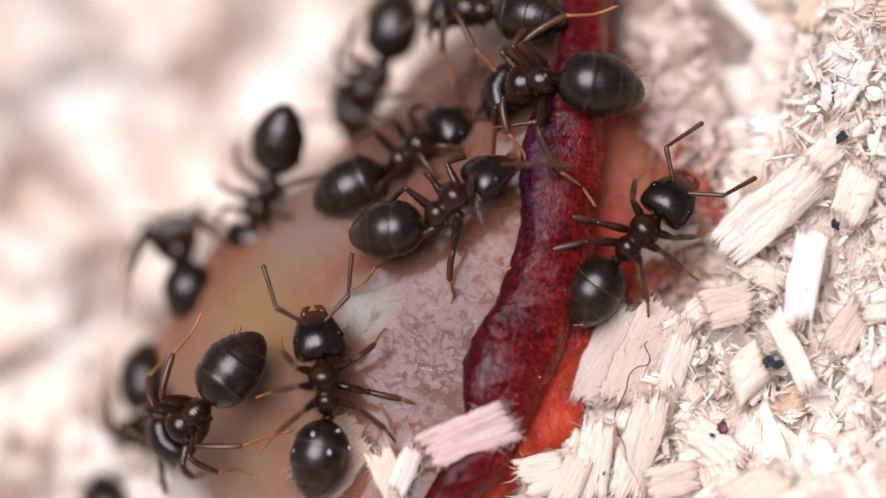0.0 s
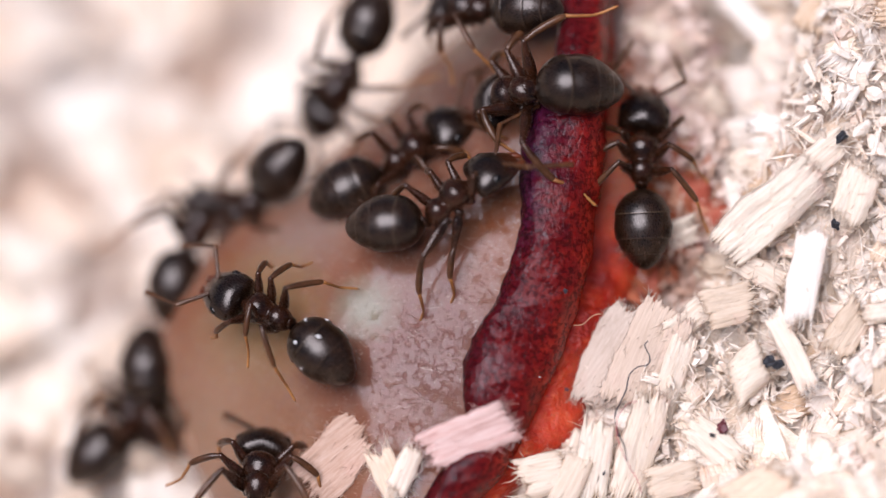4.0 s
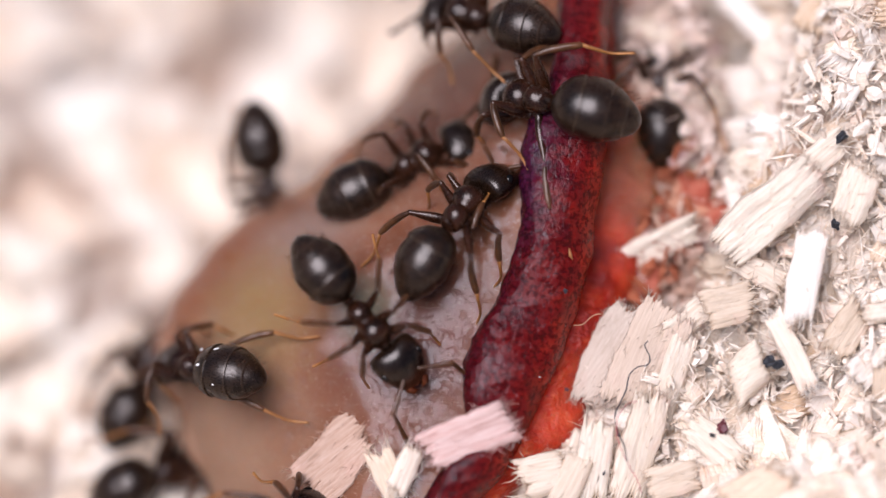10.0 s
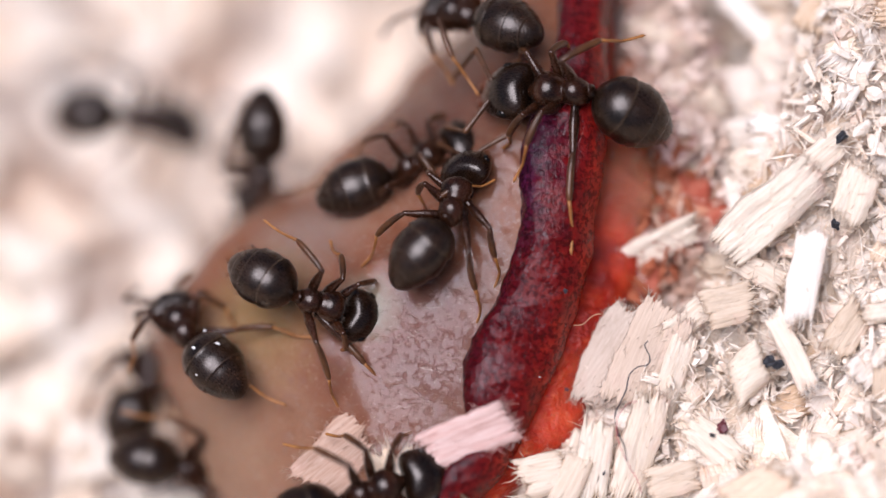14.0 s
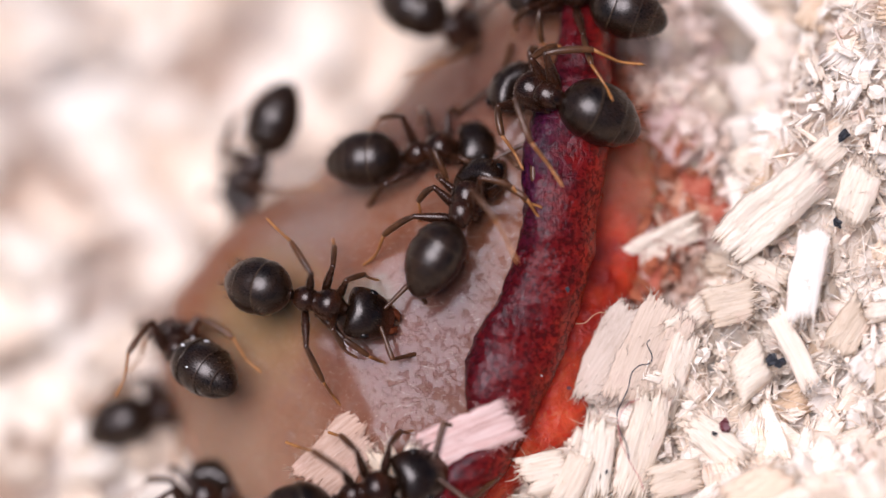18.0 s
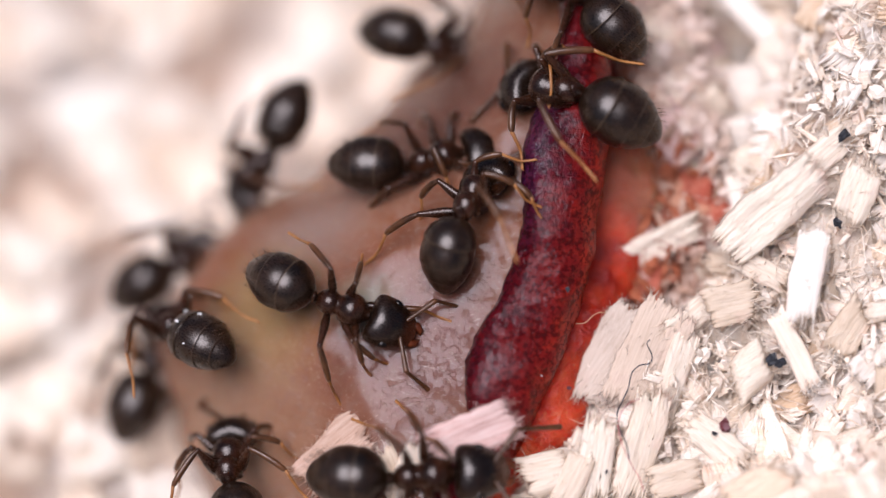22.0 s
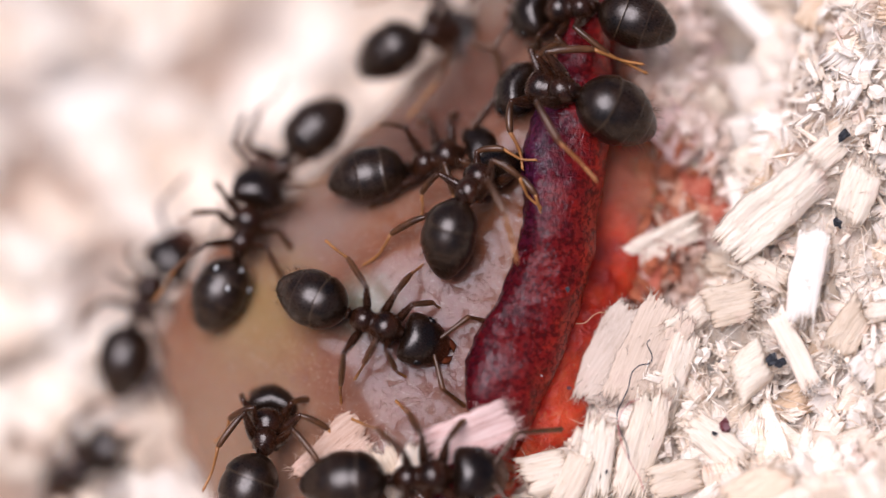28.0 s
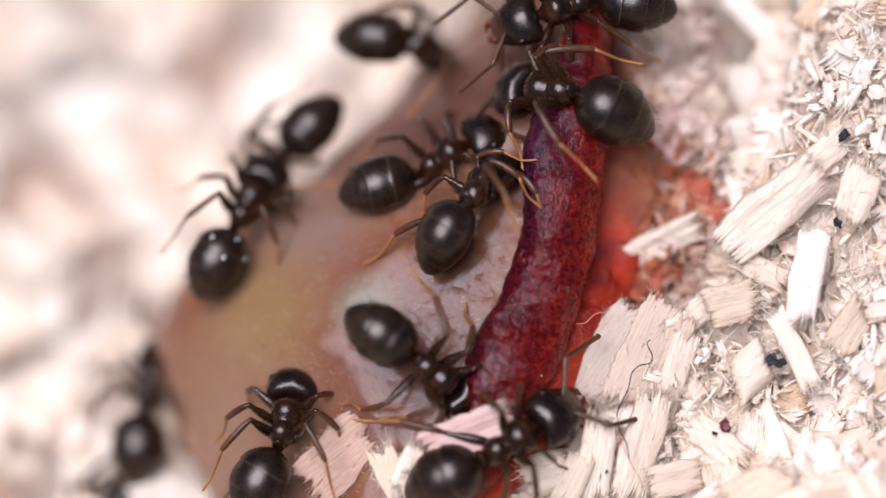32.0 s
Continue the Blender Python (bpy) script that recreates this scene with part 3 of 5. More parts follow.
# place x, y, height w, length, width (steps), turn, tilt, roll, thickness mm, bend, fray, material, label
CHIPS = [
    (1362, 372, 0.05, 235, 88, 40, 6, 10, 0.45, 0.15, 0.16, WOOD, "thick cream wood chip with splintered ends"),
    (1425, 492, 0.25, 185, 58, 82, 0, -15, 0.35, 0.0, 0.20, WOOD_WHITE, "bright white wood sliver standing on edge"),
    (1402, 622, 0.10, 165, 38, -62, 0, 10, 0.25, 0.0, 0.22, WOOD_WHITE, "narrow white wood splinter"),
    (1086, 643, -0.72, 212, 118, 57, 3, -20, 0.13, 0.2, 0.2, WOOD_BLUSH, "broad thin blushed wood shaving leaning on the pulp"),
    (1148, 628, -0.45, 215, 104, 67, 3, -6, 0.14, 0.15, 0.22, WOOD_BLUSH, "broad thin whitish wood shaving overlapping a pinker one"),
    (1188, 672, -0.42, 190, 48, 70, 2, 10, 0.25, 0.1, 0.2, WOOD, "long pale wood shaving"),
    (827, 771, 0.48, 184, 76, 21, -1, 6, 0.30, 0.1, 0.16, WOOD_PINK, "pink stained wood chip lying on the fruit skin"),
    (688, 842, 0.10, 120, 50, 112, 8, 0, 0.22, 0.0, 0.35, WOOD, "frayed pale splinter bundle"),
    (716, 832, 0.20, 95, 42, 68, 0, 10, 0.3, 0.0, 0.2, WOOD_WHITE, "small white wood chip on the flesh"),
    (965, 842, 0.0, 115, 78, 12, 0, 0, 0.4, 0.0, 0.25, WOOD, "blocky cream wood chip"),
    (1052, 812, 0.05, 175, 62, 76, 10, 0, 0.3, 0.1, 0.35, WOOD, "frayed cream wood splinter"),
    (1130, 790, -0.1, 230, 70, 72, 5, 15, 0.25, 0.1, 0.3, WOOD, "long split cream shaving"),
    (1268, 790, 0.05, 140, 60, -38, 6, 0, 0.3, 0.05, 0.35, WOOD, "frayed cream wood crumb"),
    (1322, 660, -0.1, 95, 80, 30, 0, 0, 0.5, 0.0, 0.15, WOOD, "rounded cream wood crumb"),
    (1292, 540, -0.1, 110, 70, 12, 0, 0, 0.4, 0.0, 0.2, WOOD, "blocky cream wood crumb with ragged ends"),
    (1150, 440, -1.9, 215, 55, 28, 8, 20, 0.3, 0.1, 0.3, WOOD, "ragged pale shaving by the pulp"),
    (1512, 345, 0.0, 120, 66, 70, 0, 0, 0.35, 0.0, 0.2, WOOD, "plain cream wood chip with ragged ends"),
    (1500, 585, 0.0, 120, 60, 55, 0, 0, 0.35, 0.0, 0.25, WOOD, "plain cream wood chip with ragged ends"),
    (1335, 45, -4.0, 210, 42, -50, 0, 0, 0.3, 0.1, 0.2, WOOD_WHITE, "pale wood sliver in the hollow"),
    (1300, 165, -3.8, 190, 95, 8, 0, 0, 0.4, 0.0, 0.2, WOOD_WHITE, "pale rounded wood chip"),
    (1512, 150, -0.3, 130, 32, 62, 0, 0, 0.25, 0.0, 0.3, WOOD_WHITE, "narrow white wood splinter in the pile"),
    (597, 812, -0.60, 190, 100, 38, 0, -10, 0.12, 0.1, 0.3, WOOD_DAMP, "thin damp tan shaving stuck to the wet flesh"),
    (1225, 560, -0.4, 120, 50, 40, 0, 0, 0.3, 0.0, 0.3, WOOD, "plain cream wood chip with ragged ends"),
    (1340, 480, -0.2, 130, 45, -30, 0, 0, 0.3, 0.0, 0.3, WOOD, "plain cream wood chip with ragged ends"),
    (1450, 280, -0.3, 140, 50, 40, 0, 0, 0.3, 0.0, 0.25, WOOD, "plain cream wood chip with ragged ends"),
    (1010, 850, 0.1, 120, 50, 60, 0, 0, 0.3, 0.0, 0.3, WOOD, "plain cream wood chip with ragged ends"),
    (1190, 850, 0.1, 110, 60, 20, 0, 0, 0.3, 0.0, 0.3, WOOD, "plain cream wood chip with ragged ends"),
    (1330, 868, 1.0, 150, 60, 30, 0, 0, 0.3, 0.0, 0.3, WOOD, "plain cream wood chip with ragged ends"),
]


SPLINTERS = {}


def splinters(chip, length, width, mat, count):
    """Loose fibres at a chip's broken ends, each a part of its own."""
    if mat.name not in SPLINTERS:
        pool = []
        for _ in range(8):
            run, lift = RNG.uniform(0.15, 0.5), RNG.uniform(-0.15, 0.5)
            r = RNG.uniform(0.005, 0.014)
            v, f = tube([(-0.2, 0, 0), (run * 0.5, RNG.uniform(-0.03, 0.03), lift * run * 0.3), (run, RNG.uniform(-0.08, 0.08), lift * run)], (r, r * 0.9, r * 0.25), 5)
            pool.append(mesh_of("splinter", v, f, mat))
        SPLINTERS[mat.name] = pool
    for _ in range(count):
        end = RNG.choice((-1, 1))
        at = Vector((end * length * RNG.uniform(0.30, 0.42), width * RNG.uniform(-0.42, 0.42), RNG.uniform(-0.02, 0.08)))
        part("splinter", RNG.choice(SPLINTERS[mat.name]), chip, Matrix.Translation(at * MM) @ pose(0, 0, 0, 0, 0, (0 if end > 0 else 180) + RNG.uniform(-22, 22)))


SOAK = [(-60, 60), (180, 90), (300, 140), (400, 150), (500, 130), (580, 150), (700, 165), (790, 110), (860, 60)]     # breadth of the wet hollow by the skin


def build_chips():
    for x, y, w, length, width, turn, tilt, rolled, thick, bend, fray, mat, label in CHIPS:
        me = chip_mesh(RNG, "wood_chip", length / STEP, width / STEP, thick, bend, fray * 0.42, mat, 0, 40 + int(length * width / 90))
        ob = wood_chip(me, lay(x, y, w, turn, tilt, rolled), label, "wood chips round the fruit")
        splinters(ob, length / STEP, width / STEP, mat, 6 + int(length / 14))
    # loose chips of the pile's face
    shapes = [(mat, [chip_mesh(RNG, "wood_chip", RNG.uniform(0.8, 2.3), RNG.uniform(0.35, 1.0), RNG.uniform(0.25, 0.5), RNG.uniform(-0.1, 0.25), RNG.uniform(0.06, 0.18), mat, 0, 70)
                     for _ in range(9)]) for mat in (WOOD, WOOD_WHITE, WOOD_TAN, WOOD_PINK, WOOD_RED, WOOD_AMBER)]
    count = 0
    while count < 195:
        x, y = RNG.uniform(960, 1640), RNG.uniform(-60, 960)
        edge = curve_at(SKIN_EDGES, y, 2) + (curve_at(SOAK, y, 1))
        if x < edge:
            continue
        w = pile_w(x, y) + RNG.uniform(-0.75, 0.0)
        if any(math.hypot(x - c[0], y - c[1]) < 0.5 * c[3] for c in CHIPS):
            w -= 0.25
        wet = (1 - smooth(0, 190, x - edge)) * (1 - smooth(480, 560, y))
        far = smooth(1250, 1500, x)
        # tan chips nearer the skin also stand in for brown shade
        mat, pool = RNG.choices(shapes, (5, 0.4 + 7 * far, 1.3 - 0.9 * far, 1.5 * wet, 5 * wet * wet, 7 * wet))[0]
        me, at = RNG.choice(pool), lay(x, y, w, RNG.gauss(45, 45), RNG.uniform(-20, 20), RNG.uniform(-30, 30))
        ob = wood_chip(me, at, {WOOD: "loose cream wood chip in the pile", WOOD_WHITE: "loose whitish wood chip in the pile", WOOD_TAN: "loose tan wood chip in the pile",
                    WOOD_PINK: "wood chip stained pink by fruit juice", WOOD_RED: "wood chip soaked red with fruit juice", WOOD_AMBER: "wood chip soaked orange with fruit juice"}[mat], "loose chips of the pile")
        splinters(ob, 1.3, 0.5, mat, 4)
        count += 1
    # soaked chips in the hollow against the skin
    for _ in range(76):
        y = RNG.uniform(20, 600)
        x = curve_at(SKIN_EDGES, y, 2) + RNG.uniform(70, 70 + curve_at(SOAK, y, 1))
        mat, pool = RNG.choices(shapes, (0, 0, 1, 1, 2, 5) if y > 300 else (5, 2, 1, 1.5, 0, 0.6))[0]
        at = lay(x, y, rim_w(y) - RNG.uniform(1.6, 3.0), RNG.gauss(60, 40), RNG.uniform(-20, 20), RNG.uniform(-30, 30))
        wood_chip(RNG.choice(pool), at, "wood chip soaked with fruit juice in the hollow", "loose chips of the pile")


build_chips()


def lump(rng, size, rough=0.35):
    bm = bmesh.new()
    bmesh.ops.create_icosphere(bm, subdivisions=2, radius=size)
    off = Vector((rng.uniform(0, 40), 0, 0))
    for v in bm.verts:
        v.co *= 1 + rough * noise.noise(v.co * (1.6 / size) + off) + 0.5 * rough * noise.noise(v.co * (4 / size) + off)
    verts, faces = [tuple(v.co) for v in bm.verts], [tuple(q.index for q in f.verts) for f in bm.faces]
    bm.free()
    return verts, faces


def joined_chips(name, label, places, material=None):
    """Many chips in one mesh; places are pairs of a matrix and a shape (verts, faces)."""
    verts, faces = [], []
    for m, (v, f) in places:
        base = len(verts)
        verts += [m @ Vector(p) for p in v]
        faces += [tuple(q + base for q in t) for t in f]
    ob = new(name, mesh_of(name, verts, faces, material or DUST, smooth=False, mm=False))
    tagged(ob, label, "sawdust", kind="stuff")


def mesh_data(me):
    out = [v.co.copy() for v in me.vertices], [tuple(p.vertices) for p in me.polygons]
    bpy.data.meshes.remove(me)
    return out


def build_sawdust():
    rng = random.Random(5)
    crumbs = []
    for _ in range(14):
        crumbs.append(mesh_data(chip_mesh(rng, "crumb", rng.uniform(0.25, 0.75), rng.uniform(0.06, 0.2), rng.uniform(0.04, 0.1), 0.0, 0.25, DUST, 3, 5, 5)))
    for _ in range(3):      # rounded fibrous crumbs
        size = rng.uniform(0.10, 0.2)
        v, f = lump(rng, size, 0.55)
        k = (rng.uniform(1.0, 2.0), rng.uniform(0.7, 1.1), rng.uniform(0.5, 0.9))
        crumbs.append(([Vector((p[0] * k[0], p[1] * k[1], p[2] * k[2])) * MM for p in v], f))
    hairs = []
    for _ in range(12):
        n = rng.uniform(0.3, 1.3)
        v, f = tube([(0, 0, 0), (n * 0.5, rng.uniform(-0.1, 0.1), rng.uniform(-0.05, 0.1)), (n, rng.uniform(-0.2, 0.2), rng.uniform(-0.1, 0.15))],
                    (rng.uniform(0.010, 0.022), 0.013, 0.004), 4)
        hairs.append(([Vector(p) * MM for p in v], f))
    places = []
    while len(places) < 4200:
        x, y = rng.uniform(930, 1700), rng.uniform(-100, 1000)
        if x < curve_at(SKIN_EDGES, y, 2) + curve_at(SOAK, y, 1) - 20 + 50 * rng.random():
            continue
        w = pile_w(x, y) + rng.uniform(-0.8, 0.25)
        kind = rng.random()
        places.append((lay(x, y, w, rng.uniform(0, 360), rng.uniform(-50, 50), rng.uniform(0, 360)), rng.choice(crumbs if kind < 0.5 else hairs)))
    under = [mesh_data(chip_mesh(rng, "chip", rng.uniform(0.8, 1.9), rng.uniform(0.35, 0.9), rng.uniform(0.25, 0.45), 0.1, 0.12, DUST, 0, 20, 8)) for _ in range(8)]
    count = 0
    while count < 170:      # chips half buried under the loose ones
        x, y = rng.uniform(1000, 1660), rng.uniform(-80, 980)
        if x > curve_at(SKIN_EDGES, y, 2) + curve_at(SOAK, y, 1) + 20:
            places.append((lay(x, y, pile_w(x, y) - rng.uniform(0.35, 0.9), rng.gauss(45, 50), rng.uniform(-20, 20), rng.uniform(-30, 30)), rng.choice(under)))
            count += 1
    for _ in range(700):      # the near swell
        x, y = rng.uniform(1230, 1680), rng.uniform(770, 990)
        kind = rng.random()
        places.append((lay(x, y, pile_w(x, y) + rng.uniform(-0.5, 0.2), rng.gauss(30, 50), rng.uniform(-30, 30), rng.uniform(-40, 40)), rng.choice(under if kind < 0.25 else crumbs if kind < 0.8 else hairs)))
    joined_chips("sawdust", "fine cream sawdust and wood fibres on the pile", places)
    # soaked dust in the hollow by the skin, orange close to the pulp and pink further out
    near, away, pale = [], [], []
    for _ in range(1500):
        y = rng.uniform(-40, 640)
        f = rng.random()
        x = curve_at(SKIN_EDGES, y, 2) + 30 + (60 + curve_at(SOAK, y, 1)) * f
        at = lay(x, y, rim_w(y) - rng.uniform(1.2, 2.4), rng.uniform(0, 360), rng.uniform(-50, 50), rng.uniform(0, 360))
        (near if f + rng.gauss(0, 0.15) < smooth(120, 330, y) * 0.55 else pale if f + rng.gauss(0, 0.2) > smooth(80, 420, y) else away).append((at, rng.choice(crumbs if rng.random() < 0.7 else hairs)))
    joined_chips("orange_sawdust", "fine sawdust soaked orange beside the pulp", near, DUST_AMBER)
    joined_chips("blushed_sawdust", "fine pale sawdust faintly blushed by juice", pale, DUST_PALE)
    joined_chips("pink_sawdust", "fine sawdust stained pink by juice", away, DUST_PINK)
    # low ground beyond the fruit
    big = [mesh_data(chip_mesh(rng, "shaving", rng.uniform(1.5, 4.0), rng.uniform(0.8, 2.2), rng.uniform(0.3, 0.7), rng.uniform(-0.2, 0.4), 0.2, DUST, 4)) for _ in range(12)]
    places = []
    for _ in range(900):
        x, y = rng.uniform(-30, 6), rng.uniform(-22, 34)
        z = ground_height(x, y)
        m = Matrix.Translation(Vector((x, y, z + rng.uniform(0, 0.6))) * MM) @ Euler((rng.uniform(-0.5, 0.5), rng.uniform(-0.5, 0.5), rng.uniform(0, 6.3))).to_matrix().to_4x4()
        places.append((m, rng.choice(big)))
    joined_chips("wood_shavings", "coarse pale wood shavings on the low ground", places)


build_sawdust()


# ---- specks and fibres on the pile ----
SKIN_DUST = [(x, y, w, r, WHITE_DUST, "tiny pale dust grain on the skin") for x, y, w, r in
             ((968, 448, 0.22, 0.019), (985, 455, 0.2, 0.017), (942, 500, 0.22, 0.011), (957, 552, 0.22, 0.014), (946, 634, 0.24, 0.012), (955, 668, 0.2, 0.017),
              (931, 322, -0.3, 0.017), (1012, 380, -0.1, 0.014), (972, 555, 0.2, 0.012), (845, 682, 0.12, 0.022), (1000, 340, -0.2, 0.011), (930, 720, 0.25, 0.011))]


def build_specks():
    rng = random.Random(3)
    for x, y, w, size, mat, label in ((1489, 243, 0.1, 0.15, CHAR, "tiny black charred crumb"), (1376, 646, 0.2, 0.16, CHAR, "flaky black charred crumb"),
                                      (1362, 640, 0.25, 0.13, CHAR, "tiny black charred crumb"), (1280, 757, 0.3, 0.14, RED_CRUMB, "dried dark red fruit crumb"),
                                      (1410, 605, 0.0, 0.10, CHAR, "tiny black charred crumb"), (1478, 398, 0.0, 0.10, CHAR, "tiny dark crumb on the sawdust"),
                                      (1260, 770, 0.3, 0.05, CHAR, "tiny dark crumb on the sawdust"), (1069, 838, 0.3, 0.04, CHAR, "tiny dark crumb on the sawdust"),
                                      (1003, 690, -0.4, 0.05, RED_CRUMB, "tiny red crumb by the pulp"), (998, 516, 0.12, 0.075, CHAR, "tiny black crumb stuck to the skin"),
                                      *SKIN_DUST):
        v, f = lump(rng, size, 0.9 if mat is not WHITE_DUST else 0.4)
        k = (rng.uniform(0.8, 1.3), rng.uniform(0.6, 0.9), rng.uniform(0.45, 0.7))
        ob = new("crumb", mesh_of("crumb", [(p[0] * k[0], p[1] * k[1], p[2] * k[2]) for p in v], f, mat, smooth=False))
        ob.matrix_basis = lay(x, y, w, rng.uniform(0, 360))
        tagged(ob, label, "crumb", "crumbs on the sawdust")

    def thread(name, pts, radius, mat, label):
        at = spot(*pts[0])
        fine = []
        pv = [Vector(p) for p in pts]
        for i in range(len(pv) - 1):
            p0, p1, p2, p3 = pv[max(i - 1, 0)], pv[i], pv[i + 1], pv[min(i + 2, len(pv) - 1)]
            for k in range(4):
                f = k / 4
                q = 0.5 * (2 * p1 + (p2 - p0) * f + (2 * p0 - 5 * p1 + 4 * p2 - p3) * f * f + (3 * p1 - p0 - 3 * p2 + p3) * f ** 3)
                fine.append((spot(*q) - at) / MM)
        v, f = tube(fine, [radius] * len(fine), 6)
        ob = new(name, mesh_of(name, v, f, mat))
        ob.location = at
        tagged(ob, label, "fibre")

    thread("black_fibre", [(1147, 604, 0.08), (1141, 612, 0.08), (1150, 632, 0.08), (1146, 646, 0.08), (1128, 650, 0.08), (1114, 664, 0.08), (1108, 690, 0.08),
                           (1098, 712, 0.08), (1088, 736, 0.25), (1093, 764, 0.35), (1105, 790, 0.40), (1110, 822, 0.45)], 0.015, BLACK_FIBRE, "thin curled black fibre on the shavings")
    thread("red_fibre", [(1128, 710, 0.40), (1108, 718, 0.40), (1092, 742, 0.40), (1094, 780, 0.40), (1112, 822, 0.40), (1128, 850, 0.40), (1136, 878, 0.40)],
           0.008, RED_FIBRE, "hair-thin curled red fibre")
    thread("tan_fibre", [(1015, 576, -0.3), (1032, 574, -0.2), (1045, 562, -0.2), (1058, 556, -0.2), (1072, 558, -0.3)], 0.010, TAN_FIBRE, "hair-thin tan fibre by the pulp")


build_specks()


# ---- ants ----
LEGS = {  # root of the leg on the body, femur, tibia, tarsus, resting foot (x, y, z), mm
    "front": ((0.92, 0.17, -0.14), 0.72, 0.58, 0.72, (1.75, 0.85, -0.55)),
    "mid": ((0.62, 0.20, -0.16), 0.78, 0.66, 0.80, (0.62, 1.45, -0.55)),
    "hind": ((0.32, 0.18, -0.14), 0.92, 0.88, 0.98, (-0.80, 1.40, -0.55)),
}
NECK = Vector((1.16, 0, 0.03))
WAIST = Vector((-0.10, 0, 0.0))
HEAD = 1.08                    # size of the head against the body
BODY_RUN = 1.16 + 0.44 * HEAD  # waist to the middle of the head
GASTER_RUN = 0.92              # waist to the middle of the gaster


def ant_meshes():
    out = {}
    out["mesosoma"] = mesh_of("mesosoma", *loft([(0.0, -0.03, 0.08, 0.08), (0.05, -0.01, 0.17, 0.18), (0.18, 0.04, 0.255, 0.26), (0.34, 0.07, 0.265, 0.26), (0.45, 0.05, 0.225, 0.215),
                                                 (0.51, 0.07, 0.225, 0.22), (0.64, 0.11, 0.30, 0.285), (0.82, 0.12, 0.345, 0.31), (0.98, 0.08, 0.29, 0.255), (1.09, 0.03, 0.17, 0.15), (1.18, 0.02, 0.10, 0.10)], 24, 5), ANT_BODY)
    out["petiole"] = mesh_of("petiole", *loft([(-0.12, -0.02, 0.05, 0.05), (-0.08, 0.06, 0.13, 0.17), (-0.03, 0.07, 0.13, 0.18), (0.02, -0.02, 0.06, 0.06)], 14, 3), ANT_BODY)
    gs = [(0.0, 0.0, 0.07, 0.07), (0.04, 0.02, 0.20, 0.20), (0.12, 0.05, 0.36, 0.35), (0.27, 0.07, 0.51, 0.48), (0.45, 0.08, 0.595, 0.55), (0.463, 0.08, 0.567, 0.522),
          (0.70, 0.07, 0.61, 0.565), (0.92, 0.06, 0.58, 0.54), (0.933, 0.06, 0.552, 0.515), (1.08, 0.04, 0.495, 0.47), (1.215, 0.02, 0.405, 0.39), (1.228, 0.02, 0.382, 0.367),
          (1.34, 0.0, 0.30, 0.29), (1.44, -0.02, 0.19, 0.185), (1.50, -0.03, 0.06, 0.06)]
    gs = [(x * 1.12, z, a, b) for x, z, a, b in gs]
    out["gaster"] = mesh_of("gaster", *loft(gs, 28, 4, -1.0), ANT_GASTER)
    v, f = loft([tuple(q * HEAD for q in r) for r in ((0.0, 0.0, 0.24, 0.10), (0.02, 0.0, 0.40, 0.19), (0.09, 0.01, 0.485, 0.275), (0.25, 0.02, 0.51, 0.32), (0.45, 0.015, 0.49, 0.315), (0.62, -0.01, 0.435, 0.27),
                                         (0.78, -0.04, 0.36, 0.20), (0.90, -0.065, 0.28, 0.135), (0.97, -0.08, 0.18, 0.07), (1.0, -0.085, 0.06, 0.03))], 28, 4)
    # a shallow notch between the rear corners, flattened cheeks, a keel down the face
    v = [(x + 0.045 * HEAD * math.exp(-(y / 0.20) ** 2) * max(0.0, 1 - x / 0.3), y, z - 0.03 * max(0.0, x - 0.55) * (1 if z > 0 else 0) + 0.02 * math.exp(-(y / 0.09) ** 2) * (1 if z > 0.1 else 0)) for x, y, z in v]
    out["head"] = mesh_of("head", v, f, ANT_HEAD)
    out["eye"] = mesh_of("eye", *loft([(-0.11, 0, 0.01, 0.01), (-0.08, 0, 0.05, 0.07), (0, 0, 0.07, 0.10), (0.08, 0, 0.05, 0.07), (0.11, 0, 0.01, 0.01)], 12, 3), ANT_EYE)
    for s, nm in ((1, "l"), (-1, "r")):
        v, f = tube([(-0.05, 0.02 * s, 0), (0.07, 0.04 * s, -0.01), (0.16, 0.0, -0.03), (0.22, -0.11 * s, -0.05)], (0.08, 0.095, 0.075, 0.012), 8)
        out["mandible_" + nm] = mesh_of("mandible", v, f, ANT_JAW)
    v, f = loft([(0, 0, 0.035, 0.035), (0.06, 0, 0.045, 0.045), (0.4, 0, 0.048, 0.048), (0.72, 0, 0.058, 0.058), (0.77, 0, 0.02, 0.02)], 8, 3)
    out["scape"] = mesh_of("scape", v, f, ANT_TIBIA)
    st = []
    for k in range(10):
        x = 0.1 * k
        r = 0.042 + 0.0018 * k
        st += [(x + 0.005, 0, r * 0.72, r * 0.72), (x + 0.03, 0, r, r), (x + 0.075, 0, r, r)]
    st.append((1.03, 0, 0.008, 0.008))
    out["funiculus"] = mesh_of("funiculus", *loft(st, 8, 1), ANT_TIBIA)
    for leg, (_, fe, ti, ta, _) in LEGS.items():
        out[leg + "femur"] = mesh_of("femur", *loft([(-0.06, 0, 0.06, 0.06), (0.0, 0, 0.11, 0.125), (0.07, 0, 0.075, 0.085), (fe * 0.3, 0, 0.095, 0.125), (fe * 0.55, 0, 0.09, 0.115), (fe * 0.85, 0, 0.062, 0.07),
                                                     (fe, 0, 0.058, 0.058), (fe + 0.04, 0, 0.02, 0.02)], 10, 2), ANT_FEMUR)
